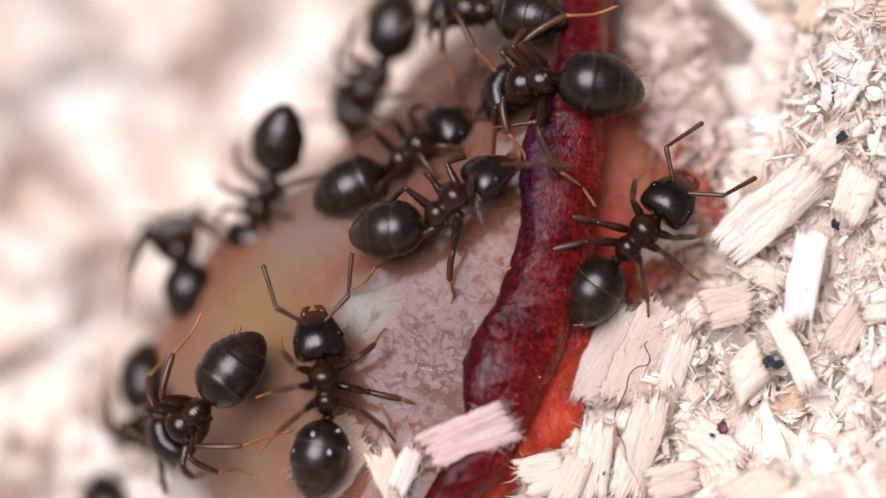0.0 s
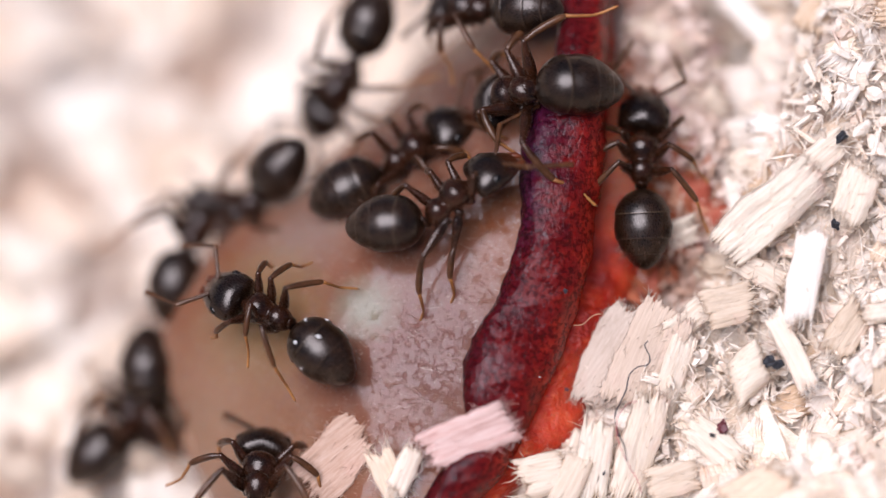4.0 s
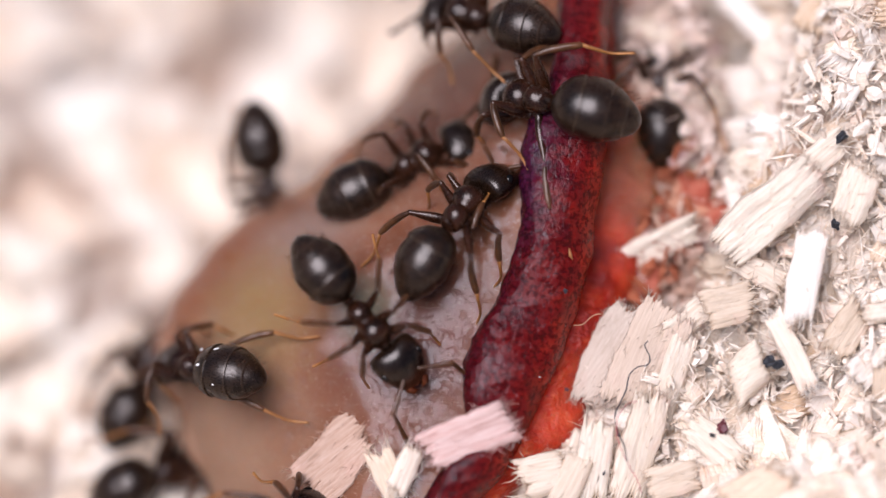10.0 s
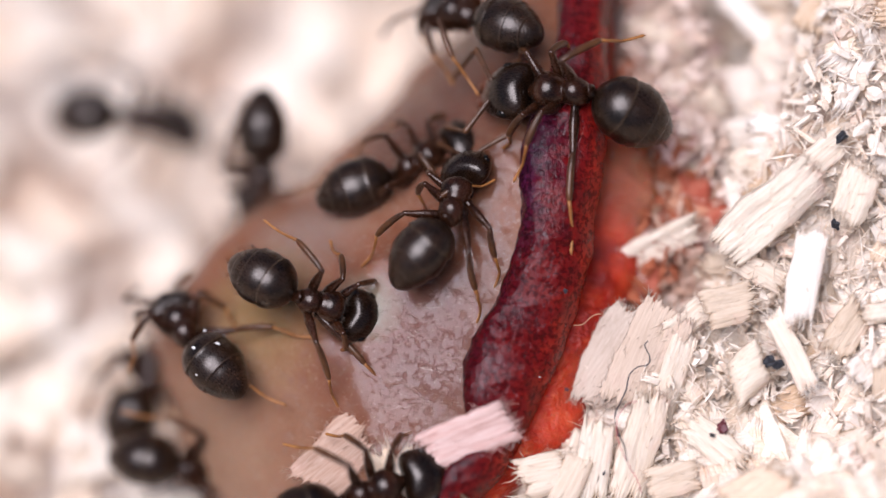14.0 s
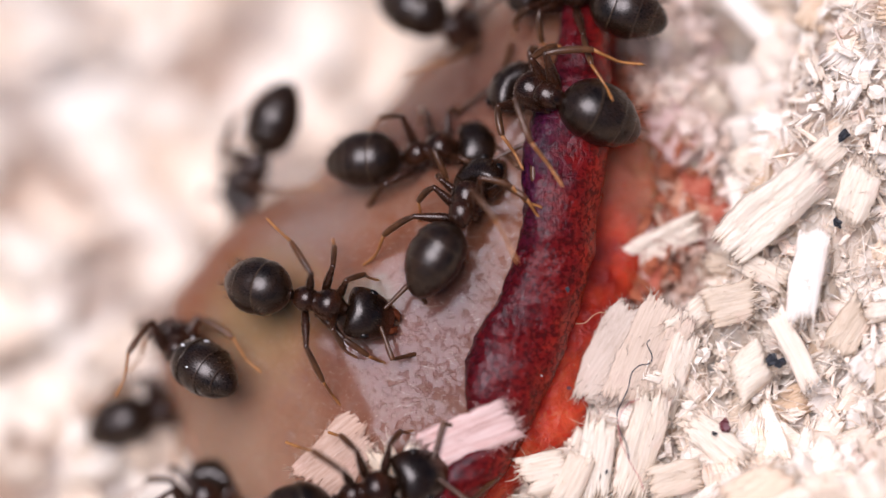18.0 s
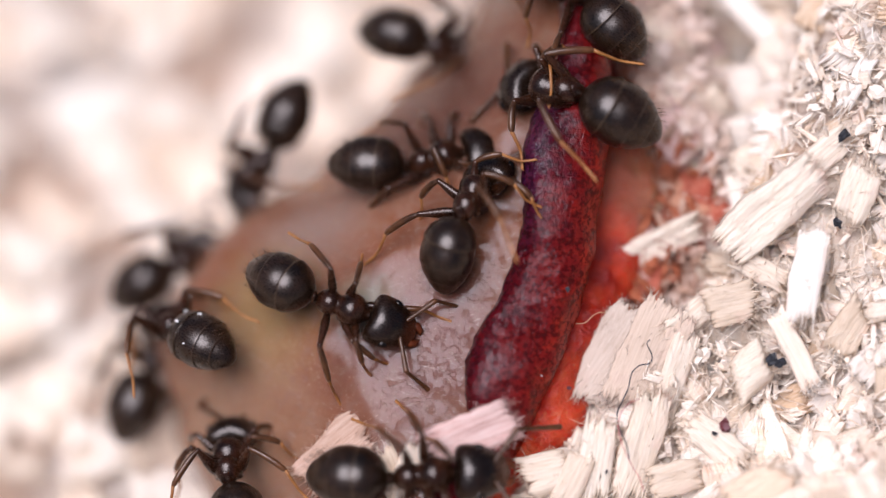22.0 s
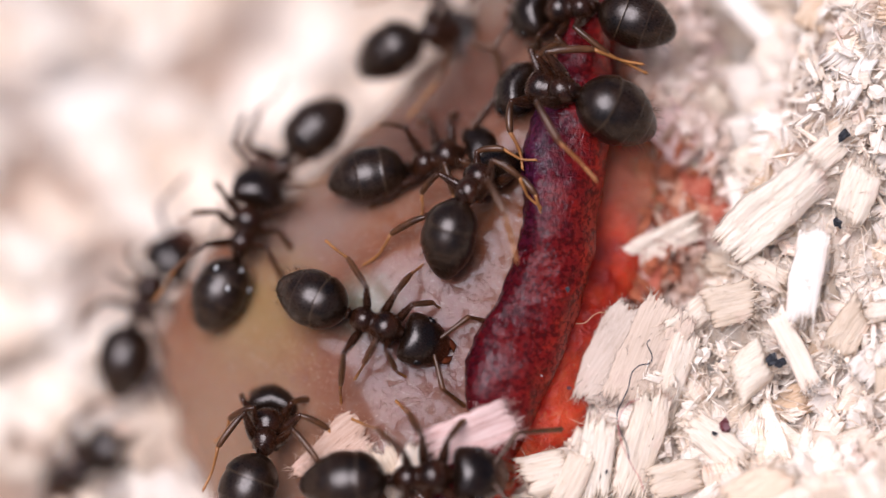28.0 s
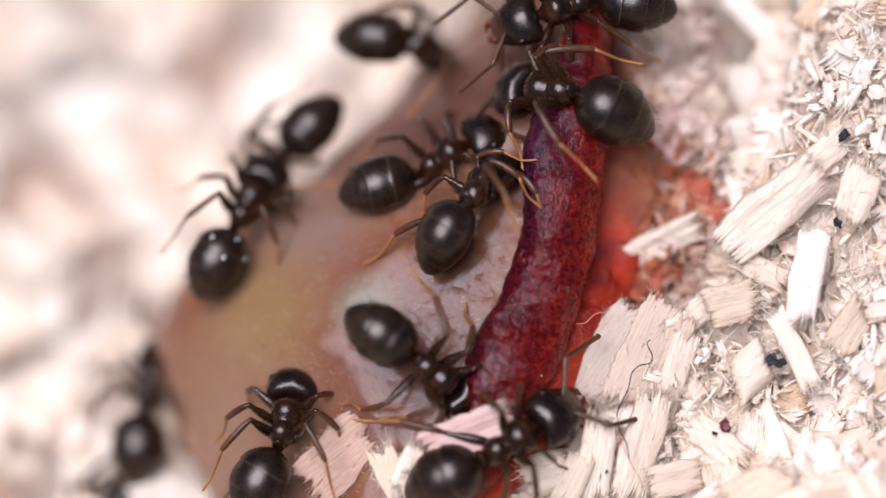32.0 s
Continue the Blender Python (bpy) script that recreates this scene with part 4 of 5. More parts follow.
        out[leg + "tibia"] = mesh_of("tibia", *loft([(-0.03, 0, 0.02, 0.02), (0.03, 0, 0.052, 0.052), (ti * 0.3, 0.03, 0.064, 0.070), (ti * 0.7, 0.025, 0.066, 0.074), (ti * 0.96, 0, 0.055, 0.06), (ti + 0.02, 0, 0.02, 0.02)], 10, 2), ANT_TIBIA)
        st = [(0, 0, 0.038, 0.038), (ta * 0.15, 0, 0.034, 0.034), (ta * 0.5, 0, 0.030, 0.030)]
        for k in range(4):
            x = ta * (0.5 + 0.115 * k)
            st += [(x + 0.01, 0, 0.022, 0.022), (x + ta * 0.09, 0, 0.034, 0.032)]
        st += [(ta * 0.97, 0, 0.024, 0.022), (ta + 0.03, -0.02, 0.006, 0.006)]
        st = [(x, z - 0.10 * math.sin(math.pi * min(1.0, x / ta)) ** 1.2 if 0 < x < ta else z, a, b) for x, z, a, b in st]
        out[leg + "tarsus"] = mesh_of("tarsus", *loft(st, 8, 1), ANT_TARSUS)
    rng = random.Random(21)
    v, f = [], []
    for _ in range(190):      # short bristles, longest on the rear half of the gaster
        x, a = rng.uniform(0.2, 1.6), rng.uniform(-1.9, 1.9)
        r = 0.585 * math.sqrt(max(0.02, 1 - ((x - 0.80) / 0.92) ** 2))
        p = Vector((-x, r * math.sin(a), 0.05 + r * 0.93 * math.cos(a)))
        d = Vector((-0.9, 0.55 * math.sin(a), 0.55 * math.cos(a))).normalized() * rng.uniform(0.06, 0.10) * (1.4 if x > 0.9 else 1.0)
        tv, tf = tube([p - d * 0.4, p + d * 0.4, p + d], (0.004, 0.0035, 0.001), 3)
        base = len(v)
        v += tv
        f += [tuple(q + base for q in t) for t in tf]
    out["bristles"] = mesh_of("bristles", v, f, ANT_TIBIA)
    out["grain"] = mesh_of("dust_speck", *lump(random.Random(8), 0.03), WHITE_DUST)
    return out


ANT = ant_meshes()


def lined(at, to, up):
    """A rigid pose (mm in, metres out): origin at 'at', x axis towards 'to', z near 'up'."""
    x = (to - at).normalized()
    y = up.cross(x)
    y = y.normalized() if y.length > 1e-5 else Vector((0, 1, 0))
    z = x.cross(y)
    m = Matrix((x, y, z)).transposed().to_4x4()
    m.translation = at * MM
    return m


def build_ant(label, scale, specks=()):
    ant = new("ant")
    ant.scale = (scale,) * 3
    tagged(ant, label, "ant", "ants feeding on the fruit")
    keyed = {}
    part("mesosoma", ANT["mesosoma"], ant)
    part("petiole", ANT["petiole"], ant)
    keyed["gaster"] = part("gaster", ANT["gaster"], ant, Matrix.Translation(WAIST * MM))
    tagged(part("bristles", ANT["bristles"], keyed["gaster"], None, "short pale bristles"), kind="stuff")
    for x, a, long in specks:      # dust grains on the gaster
        r = 0.60 * math.sin(math.pi * min(1.0, 0.16 + x / 1.62 * 0.84)) ** 0.62
        grain = part("dust_speck", ANT["grain"], keyed["gaster"], None, "white dust speck")
        grain.matrix_basis = Matrix.Translation(Vector((-x, r * math.sin(a), 0.05 + r * 0.93 * math.cos(a))) * MM) @ pose(0, 0, 0, -math.degrees(a), 0, 40 * x) @ Matrix.Diagonal((long, 1, 1, 1))
    head = keyed["head"] = part("head", ANT["head"], ant, Matrix.Translation(NECK * MM), "head with brown mouthparts")
    for s, nm in ((1, "l"), (-1, "r")):
        part("eye", ANT["eye"], head, Matrix.Translation(Vector((0.44, 0.43 * s, 0.11)) * HEAD * MM) @ pose(0, 0, 0, 20 * s, 0, -14 * s))
        part("mandible", ANT["mandible_" + nm], head, Matrix.Translation(Vector((0.90, 0.14 * s, -0.08)) * HEAD * MM) @ pose(0, 0, 0, 0, 0, 0), "reddish brown mandible")
        keyed["scape", s] = part("antenna_scape", ANT["scape"], head)
        keyed["funiculus", s] = part("antenna_funiculus", ANT["funiculus"], head, None, "brown antenna tip")
        for leg in LEGS:
            keyed[leg, s, 0] = part(leg + "_femur", ANT[leg + "femur"], ant)
            keyed[leg, s, 1] = part(leg + "_tibia", ANT[leg + "tibia"], ant, None, "brown tibia")
            keyed[leg, s, 2] = part(leg + "_tarsus", ANT[leg + "tarsus"], ant, None, "thin orange tarsus")
    return ant, keyed


def glide(rows, t, col):
    """Smooth value of a column of rows (t, ...) at time t, without overshoot."""
    n = len(rows)
    if t <= rows[0][0]:
        return rows[0][col]
    if t >= rows[-1][0]:
        return rows[-1][col]
    i = max(k for k in range(n - 1) if rows[k][0] <= t)
    t0, t1, a, b = rows[i][0], rows[i + 1][0], rows[i][col], rows[i + 1][col]

    def slope(k):
        if k <= 0 or k >= n - 1:
            return 0.0
        l = (rows[k][col] - rows[k - 1][col]) / (rows[k][0] - rows[k - 1][0])
        r = (rows[k + 1][col] - rows[k][col]) / (rows[k + 1][0] - rows[k][0])
        return 0.0 if l * r <= 0 else 2 * l * r / (l + r)

    h = t1 - t0
    f = (t - t0) / h
    return (a * (2 * f ** 3 - 3 * f * f + 1) + b * (3 * f * f - 2 * f ** 3)
            + h * slope(i) * (f ** 3 - 2 * f * f + f) + h * slope(i + 1) * (f ** 3 - f * f))


def lean(flat, run, way):
    """Third component that brings a flat offset to its true length."""
    d = flat.length
    if d >= run:
        return 0.0
    return way * math.sqrt(run * run - d * d)


def bend_leg(root, foot, a, b, pole):
    """Knee of a two-part leg."""
    d = foot - root
    n = min(max(d.length, abs(a - b) + 0.05), (a + b) * 0.995)
    x = d.normalized()
    foot = root + x * n
    k = (a * a - b * b + n * n) / (2 * n)
    h = math.sqrt(max(a * a - k * k, 0.0))
    side = pole - x * pole.dot(x)
    side = side.normalized() if side.length > 1e-5 else Vector((0, 0, 1))
    return root + x * k + side * h, foot


def move_ant(ant, keyed, rows, up, head_way=-1.0, tail_way=-1.0, holds=(), step=0.5, seed=0, ups=()):
    """rows: t, gaster x y, waist x y, head x y, height w. holds: (leg, side, t0, t1, x, y, w): a foot kept at one place.
    ups: rows t, u, v, w of the back's direction, where it turns."""
    rng = random.Random(seed)
    s = ant.scale[0]
    times = sorted({round(i * step, 3) for i in range(int(32 / step) + 1)} | {r[0] for r in rows if 0 <= r[0] <= 32})
    out = {"root": []}
    feet = {}
    phase = {k: rng.uniform(0, 6.28) for k in (1, -1)}
    for t in times:
        gx, gy, px, py, hx, hy, w = (glide(rows, t, c) for c in range(1, 8))
        waist = uvw(px, py, w)
        flat_h = uvw(hx, hy, w) - waist
        flat_g = uvw(gx, gy, w) - waist
        ahead = flat_h + Vector((0, 0, lean(flat_h, BODY_RUN * s, head_way)))
        back = flat_g + Vector((0, 0, lean(flat_g, GASTER_RUN * s, tail_way) * 0.9))
        upv = Vector(tuple(glide(ups, t, c) for c in (1, 2, 3))) if ups else Vector(up)
        xw = (FRAME @ ahead).normalized()
        zw = FRAME @ upv
        yw = zw.cross(xw).normalized()
        rot = Matrix((xw, yw, xw.cross(yw))).transposed()
        root = rot.to_4x4()
        root.translation = to_world(waist)
        out["root"].append((t, root))
        inv = rot.inverted()
        tail = inv @ (FRAME @ back)
        if tail.x > -0.15:
            tail.x = -0.15
        g = lined(WAIST, WAIST - tail, Vector((0, 0, 1)))
        out.setdefault("gaster", []).append((t, g))
        nod = 4 * math.sin(t * 2.3 + phase[1])
        out.setdefault("head", []).append((t, Matrix.Translation(NECK * MM) @ pose(0, 0, 0, 0, 10 + nod * 0.5, nod)))
        for side in (1, -1):
            swing = math.sin(t * 3.1 + phase[side])
            base = Vector((0.70, 0.17 * side, 0.16)) * HEAD
            tip = base + Vector((0.42 + 0.10 * swing, (0.60 + 0.08 * swing) * side, 0.12 + 0.08 * swing)).normalized() * 0.74
            end = tip + Vector((0.75, (-0.10 + 0.3 * math.sin(t * 2.1 + phase[-side])) * side, -0.35 + 0.2 * swing))
            out.setdefault(("scape", side), []).append((t, lined(base, tip, Vector((0, 0, 1)))))
            out.setdefault(("funiculus", side), []).append((t, lined(tip, end, Vector((0, 0, 1)))))
            for leg, (c, fe, ti, ta, rest) in LEGS.items():
                cx = Vector((c[0], c[1] * side, c[2]))
                ideal = Vector((rest[0], rest[1] * side, rest[2]))
                ideal_w = root.translation + rot @ ideal * (s * MM)
                key = (leg, side)
                if key not in feet or (feet[key] - ideal_w).length > 0.00055 * s:
                    feet[key] = ideal_w + (rot @ Vector((rng.uniform(-0.15, 0.2), rng.uniform(-0.1, 0.1), 0))) * MM
                for hl, hs, t0, t1, fx, fy, fw in holds:
                    if hl == leg and hs == side and t0 <= t <= t1:
                        feet[key] = spot(fx, fy, fw)
                foot = inv @ ((feet[key] - root.translation) / (s * MM))
                pole = Vector((0.10, 0.55 * side, 1.0)) if leg != "hind" else Vector((-0.25, 0.5 * side, 1.0))
                knee, foot = bend_leg(cx, foot, fe, ti + ta * 0.9, pole)
                low = foot - knee
                ankle = knee + low * (ti / (ti + ta * 0.9)) + Vector((0, 0.10 * side, 0.13))
                ankle = knee + (ankle - knee).normalized() * ti
                z = Vector((0, 0, 1))
                out.setdefault((leg, side, 0), []).append((t, lined(cx, knee, z)))
                out.setdefault((leg, side, 1), []).append((t, lined(knee, ankle, z)))
                out.setdefault((leg, side, 2), []).append((t, lined(ankle, foot, z)))
    walk(ant, out["root"])
    for k, ob in keyed.items():
        walk(ob, out[k])


# rows of each ant: t, gaster x y, waist x y, head x y, height
def motions():
    ant, k = build_ant("dark brown ant feeding where flesh meets skin", 1.1)
    move_ant(ant, k, [(0, 685, 405, 757, 398, 870, 300, 0.3), (2, 682, 402, 757, 396, 868, 300, 0.3), (3.5, 680, 392, 757, 392, 868, 300, 0.3), (5.5, 692, 405, 765, 396, 868, 300, 0.3), (6, 695, 405, 770, 398, 870, 298, 0.3),
                      (7, 690, 425, 770, 405, 868, 302, 0.3), (8, 695, 430, 775, 405, 868, 305, 0.3), (9, 700, 435, 785, 405, 870, 300, 0.3), (10, 745, 480, 795, 402, 872, 315, 0.3), (11, 740, 465, 795, 400, 865, 305, 0.3),
                      (12, 735, 465, 795, 400, 865, 305, 0.3), (13, 735, 452, 790, 398, 865, 308, 0.3), (14, 735, 460, 795, 393, 830, 290, 0.3), (17, 770, 468, 812, 400, 852, 318, 0.4), (18, 765, 466, 808, 398, 848, 308, 0.4),
                      (19, 755, 472, 798, 398, 842, 278, 0.4), (20, 762, 472, 800, 392, 858, 295, 0.4), (21, 770, 466, 805, 390, 868, 308, 0.4), (22, 795, 456, 812, 384, 870, 300, 0.4), (23, 800, 456, 810, 380, 878, 300, 0.4),
                      (25, 808, 446, 810, 372, 880, 300, 0.4), (28, 797, 430, 815, 356, 880, 290, 0.4), (30, 783, 412, 820, 346, 880, 282, 0.4), (32, 785, 427, 825, 360, 885, 300, 0.4)],
             None, -1, -1, [("mid", -1, 0, 9.4, 794, 545, -0.66), ("hind", -1, 0, 1.2, 620, 512, -0.82), ("hind", -1, 1.5, 9.4, 740, 572, -0.66), ("front", -1, 0, 16, 868, 322, -0.4),
                            ("mid", -1, 9.6, 15, 875, 505, -0.5), ("hind", -1, 9.6, 17.5, 842, 572, -0.5), ("hind", 1, 10, 32, 640, 470, -1.14), ("front", -1, 17.5, 32, 965, 402, 0.2), ("front", 1, 20, 32, 942, 285, 0)],
             seed=1, ups=[(0, -0.35, 0.75, 0.65), (14, -0.45, 0.55, 0.7), (18, -0.5, 0.3, 0.8), (22, -0.5, 0.3, 0.8), (32, -0.5, 0.3, 0.8)])

    ant, k = build_ant("dark brown ant straddling the rolled skin", 1.24)
    move_ant(ant, k, [(0, 1065, 155, 980, 140, 880, 160, 0), (1, 1035, 145, 950, 152, 868, 185, 0), (2, 1020, 145, 940, 152, 868, 180, 0), (3, 1022, 145, 940, 154, 868, 175, 0), (3.5, 1030, 150, 945, 156, 868, 175, 0),
                      (5.5, 1020, 175, 938, 166, 864, 190, 0), (6, 1020, 175, 938, 166, 864, 190, 0), (7, 1030, 205, 955, 170, 885, 178, 0), (8, 1015, 220, 935, 190, 885, 165, 0), (9, 1040, 245, 962, 205, 888, 170, 0),
                      (10, 1058, 200, 970, 180, 882, 170, 0), (11, 1085, 195, 1000, 170, 888, 175, 0), (12, 1110, 205, 1030, 170, 884, 165, 0), (13, 1105, 215, 1030, 166, 888, 155, 0), (14, 1118, 205, 1045, 165, 898, 158, 0),
                      (17, 1065, 205, 985, 175, 888, 142, 0), (18, 1060, 210, 985, 180, 896, 150, 0), (19, 1080, 205, 1005, 166, 902, 140, 0), (20, 1092, 205, 1015, 166, 912, 150, 0), (22, 1096, 210, 1020, 166, 912, 150, 0),
                      (23, 1082, 215, 1015, 166, 903, 145, 0), (24, 1083, 225, 1018, 168, 912, 145, 0), (25, 1095, 215, 1025, 166, 912, 145, 0), (28, 1088, 205, 1015, 166, 903, 155, 0), (32, 1085, 206, 1012, 166, 903, 158, 0)],
             (0.05, 0.25, 0.95), -1, -1, [("hind", 1, 0, 8, 1050, 362, -0.2), ("mid", 1, 0, 10, 935, 300, -0.2), ("hind", 1, 10, 16, 1010, 460, 0.1), ("mid", 1, 10.4, 16.6, 910, 318, -0.1),
                                          ("mid", 1, 17.4, 32, 968, 455, 0.2), ("front", 1, 17.4, 32, 920, 300, -0.2)], seed=2)

    ant, k = build_ant("dark brown ant walking on the wood pile beside the skin", 1.1)
    move_ant(ant, k, [(0, 1050, 520, 1095, 458, 1200, 345, -0.2), (1, 1088, 510, 1140, 437, 1195, 312, -0.2), (2, 1138, 470, 1140, 387, 1170, 285, -0.3), (3, 1143, 455, 1145, 375, 1142, 260, -0.4), (3.5, 1137, 435, 1132, 356, 1140, 228, -0.66),
                      (5.5, 1150, 310, 1150, 225, 1145, 100, -1.94), (6, 1145, 290, 1150, 206, 1145, 65, -2.1), (7, 1160, 220, 1132, 155, 1122, 66, -2.42), (8, 1160, 215, 1140, 140, 1140, 50, -2.42), (9, 1160, 285, 1160, 212, 1140, 120, -2.26),
                      (10, 1170, 250, 1165, 165, 1178, 70, -2.74), (11, 1180, 98, 1165, 20, 1150, -90, -2.9), (12, 1188, 200, 1168, 120, 1165, 40, -2.58), (13, 1195, 45, 1175, -30, 1165, -140, -2.9), (14, 1200, -120, 1190, -200, 1160, -300, -3.22),
                      (15.5, 1160, -100, 1090, -130, 960, -170, -2.1), (17, 1095, 20, 1020, -5, 905, -40, -1.14), (18, 1110, 25, 1035, -2, 925, -20, -1.14), (19, 1110, 40, 1032, 10, 922, 0, -0.98), (20, 1135, 45, 1068, 2, 955, 8, -0.98),
                      (21, 1115, 35, 1045, 5, 925, 15, -0.98), (22, 1085, 55, 1030, 0, 945, -60, -0.98), (23, 1175, 55, 1110, 5, 1015, -50, -0.98), (24, 1150, 35, 1085, -5, 965, 15, -0.98), (25, 1145, 45, 1080, 0, 980, 15, -0.98),
                      (28, 1130, 45, 1050, 15, 930, 22, -0.98), (29, 1125, 45, 1045, 20, 930, 30, -0.98), (30, 1115, 40, 1035, 15, 928, 34, -0.98), (31, 1145, 15, 1060, 2, 905, 40, -0.98), (32, 1130, 15, 1045, 2, 902, 45, -0.98)],
             (0.0, 0.2, 0.95), -1, -1, [("mid", 1, 0, 0.7, 918, 375, 0), ("hind", 1, 0, 3.6, 895, 478, -0.1), ("mid", 1, 1.6, 3.2, 1010, 335, 0.2), ("hind", 1, 5, 6.6, 1010, 402, 0.2),
                                        ("hind", 1, 17, 18.8, 1090, 208, 0.8), ("hind", 1, 20, 22.4, 960, 220, 0.6)], seed=3)

    ant, k = build_ant("dark brown ant with white dust specks on its gaster", 1.08,
                       ((0.15, -0.5, 1.0), (0.35, 0.5, 2.0), (0.62, -0.25, 2.2), (0.9, 0.6, 1.2), (0.8, 1.15, 2.0), (1.2, -0.5, 1.6), (0.45, -1.2, 1.6)))
    move_ant(ant, k, [(0, 560, 815, 580, 735, 565, 590, 0.2), (1, 555, 780, 572, 695, 525, 560, 0.2), (2, 565, 705, 580, 622, 540, 505, 0.1), (3, 575, 660, 545, 590, 467, 508, 0), (3.5, 592, 640, 542, 577, 434, 518, 0),
                      (5.5, 450, 600, 385, 568, 310, 535, -0.98), (6, 490, 638, 415, 606, 327, 596, -0.5), (7, 480, 610, 407, 592, 332, 582, -0.66), (8, 468, 612, 400, 606, 332, 614, -0.66), (9, 450, 626, 385, 620, 312, 625, -0.66),
                      (10, 412, 662, 347, 655, 297, 645, -1.14), (11, 402, 666, 332, 650, 290, 605, -1.3), (12, 397, 662, 332, 648, 300, 582, -1.3), (13, 365, 657, 322, 605, 320, 532, -1.46), (14, 387, 652, 335, 602, 292, 540, -1.46),
                      (17, 368, 670, 312, 627, 300, 575, -1.62), (18, 365, 660, 310, 630, 295, 598, -1.62), (19, 350, 642, 302, 602, 280, 588, -1.62), (20, 360, 622, 320, 590, 285, 578, -1.62), (21, 380, 612, 322, 582, 277, 560, -1.62),
                      (22, 360, 612, 302, 586, 275, 568, -1.62), (23, 333, 618, 325, 552, 290, 505, -1.94), (24, 325, 618, 320, 552, 300, 482, -2.1), (25, 330, 602, 325, 542, 300, 482, -2.26), (26.3, 345, 585, 365, 505, 365, 400, -2.26),
                      (28, 380, 532, 418, 455, 452, 330, -2.26), (29, 387, 530, 418, 452, 430, 332, -2.26), (30, 382, 482, 428, 402, 432, 312, -2.26), (31, 366, 477, 405, 400, 440, 305, -2.42), (32, 371, 482, 412, 402, 468, 303, -2.42)],
             (0.05, 0.2, 0.95), -1, 1, [("mid", -1, 0, 1.4, 770, 726, -0.5), ("front", -1, 0, 0.6, 680, 582, -0.5), ("front", -1, 0.8, 1.6, 680, 585, -0.5), ("mid", -1, 1.8, 2.4, 768, 612, -0.5), ("mid", -1, 2.8, 3.5, 742, 644, -0.5),
                                        ("hind", -1, 1.5, 2.2, 765, 835, -0.1), ("hind", 1, 1.5, 3.6, 580, 850, -0.3), ("hind", -1, 5.2, 9.4, 650, 528, -0.82), ("hind", 1, 5.8, 16.5, 580, 762, -0.66), ("hind", -1, 9.8, 15, 560, 595, -0.98)], seed=4)

    ant, k = build_ant("large dark brown ant walking round the lower edge", 1.18)
    move_ant(ant, k, [(0, 415, 650, 362, 718, 285, 790, -0.4), (1, 430, 705, 350, 697, 242, 670, -0.5), (2, 410, 740, 330, 722, 265, 685, -0.5), (2.5, 412, 790, 350, 745, 280, 670, -0.4), (3, 425, 855, 395, 795, 337, 660, -0.3),
                      (3.5, 450, 935, 432, 855, 415, 748, 0), (5.5, 430, 970, 490, 920, 560, 858, 0.5), (6, 430, 960, 480, 920, 572, 852, 0.6), (7, 480, 985, 530, 930, 612, 868, 0.7), (8, 440, 990, 500, 950, 590, 905, 0.8),
                      (9, 400, 990, 460, 960, 560, 915, 0.8), (12, 420, 985, 480, 950, 590, 910, 0.8), (13, 500, 960, 560, 915, 672, 868, 0.8), (14, 530, 920, 612, 885, 755, 840, 0.8), (17, 505, 930, 590, 890, 738, 838, 0.8),
                      (18, 512, 920, 595, 888, 748, 845, 0.8), (19, 545, 885, 627, 860, 792, 835, 0.8), (20, 590, 828, 667, 832, 835, 845, 0.9), (21, 575, 860, 655, 850, 828, 832, 0.9), (22, 613, 848, 692, 850, 858, 835, 0.9),
                      (23, 602, 848, 682, 850, 852, 822, 0.9), (24, 637, 872, 720, 858, 868, 797, 0.9), (25, 637, 872, 724, 852, 868, 800, 0.9), (28, 605, 858, 690, 852, 862, 840, 0.9), (29, 600, 866, 690, 858, 852, 830, 0.9),
                      (30, 665, 868, 745, 856, 902, 797, 0.9), (31, 702, 872, 790, 848, 932, 782, 0.9), (32, 782, 852, 852, 815, 982, 738, 0.9)],
             (0.0, 0.15, 0.98), -1, -1, [("front", 1, 20, 23, 735, 770, 0.4), ("hind", 1, 19.6, 32, 620, 745, 0.1)], seed=5)

    ant, k = build_ant("dark brown ant drinking from the wet flesh", 1.08)
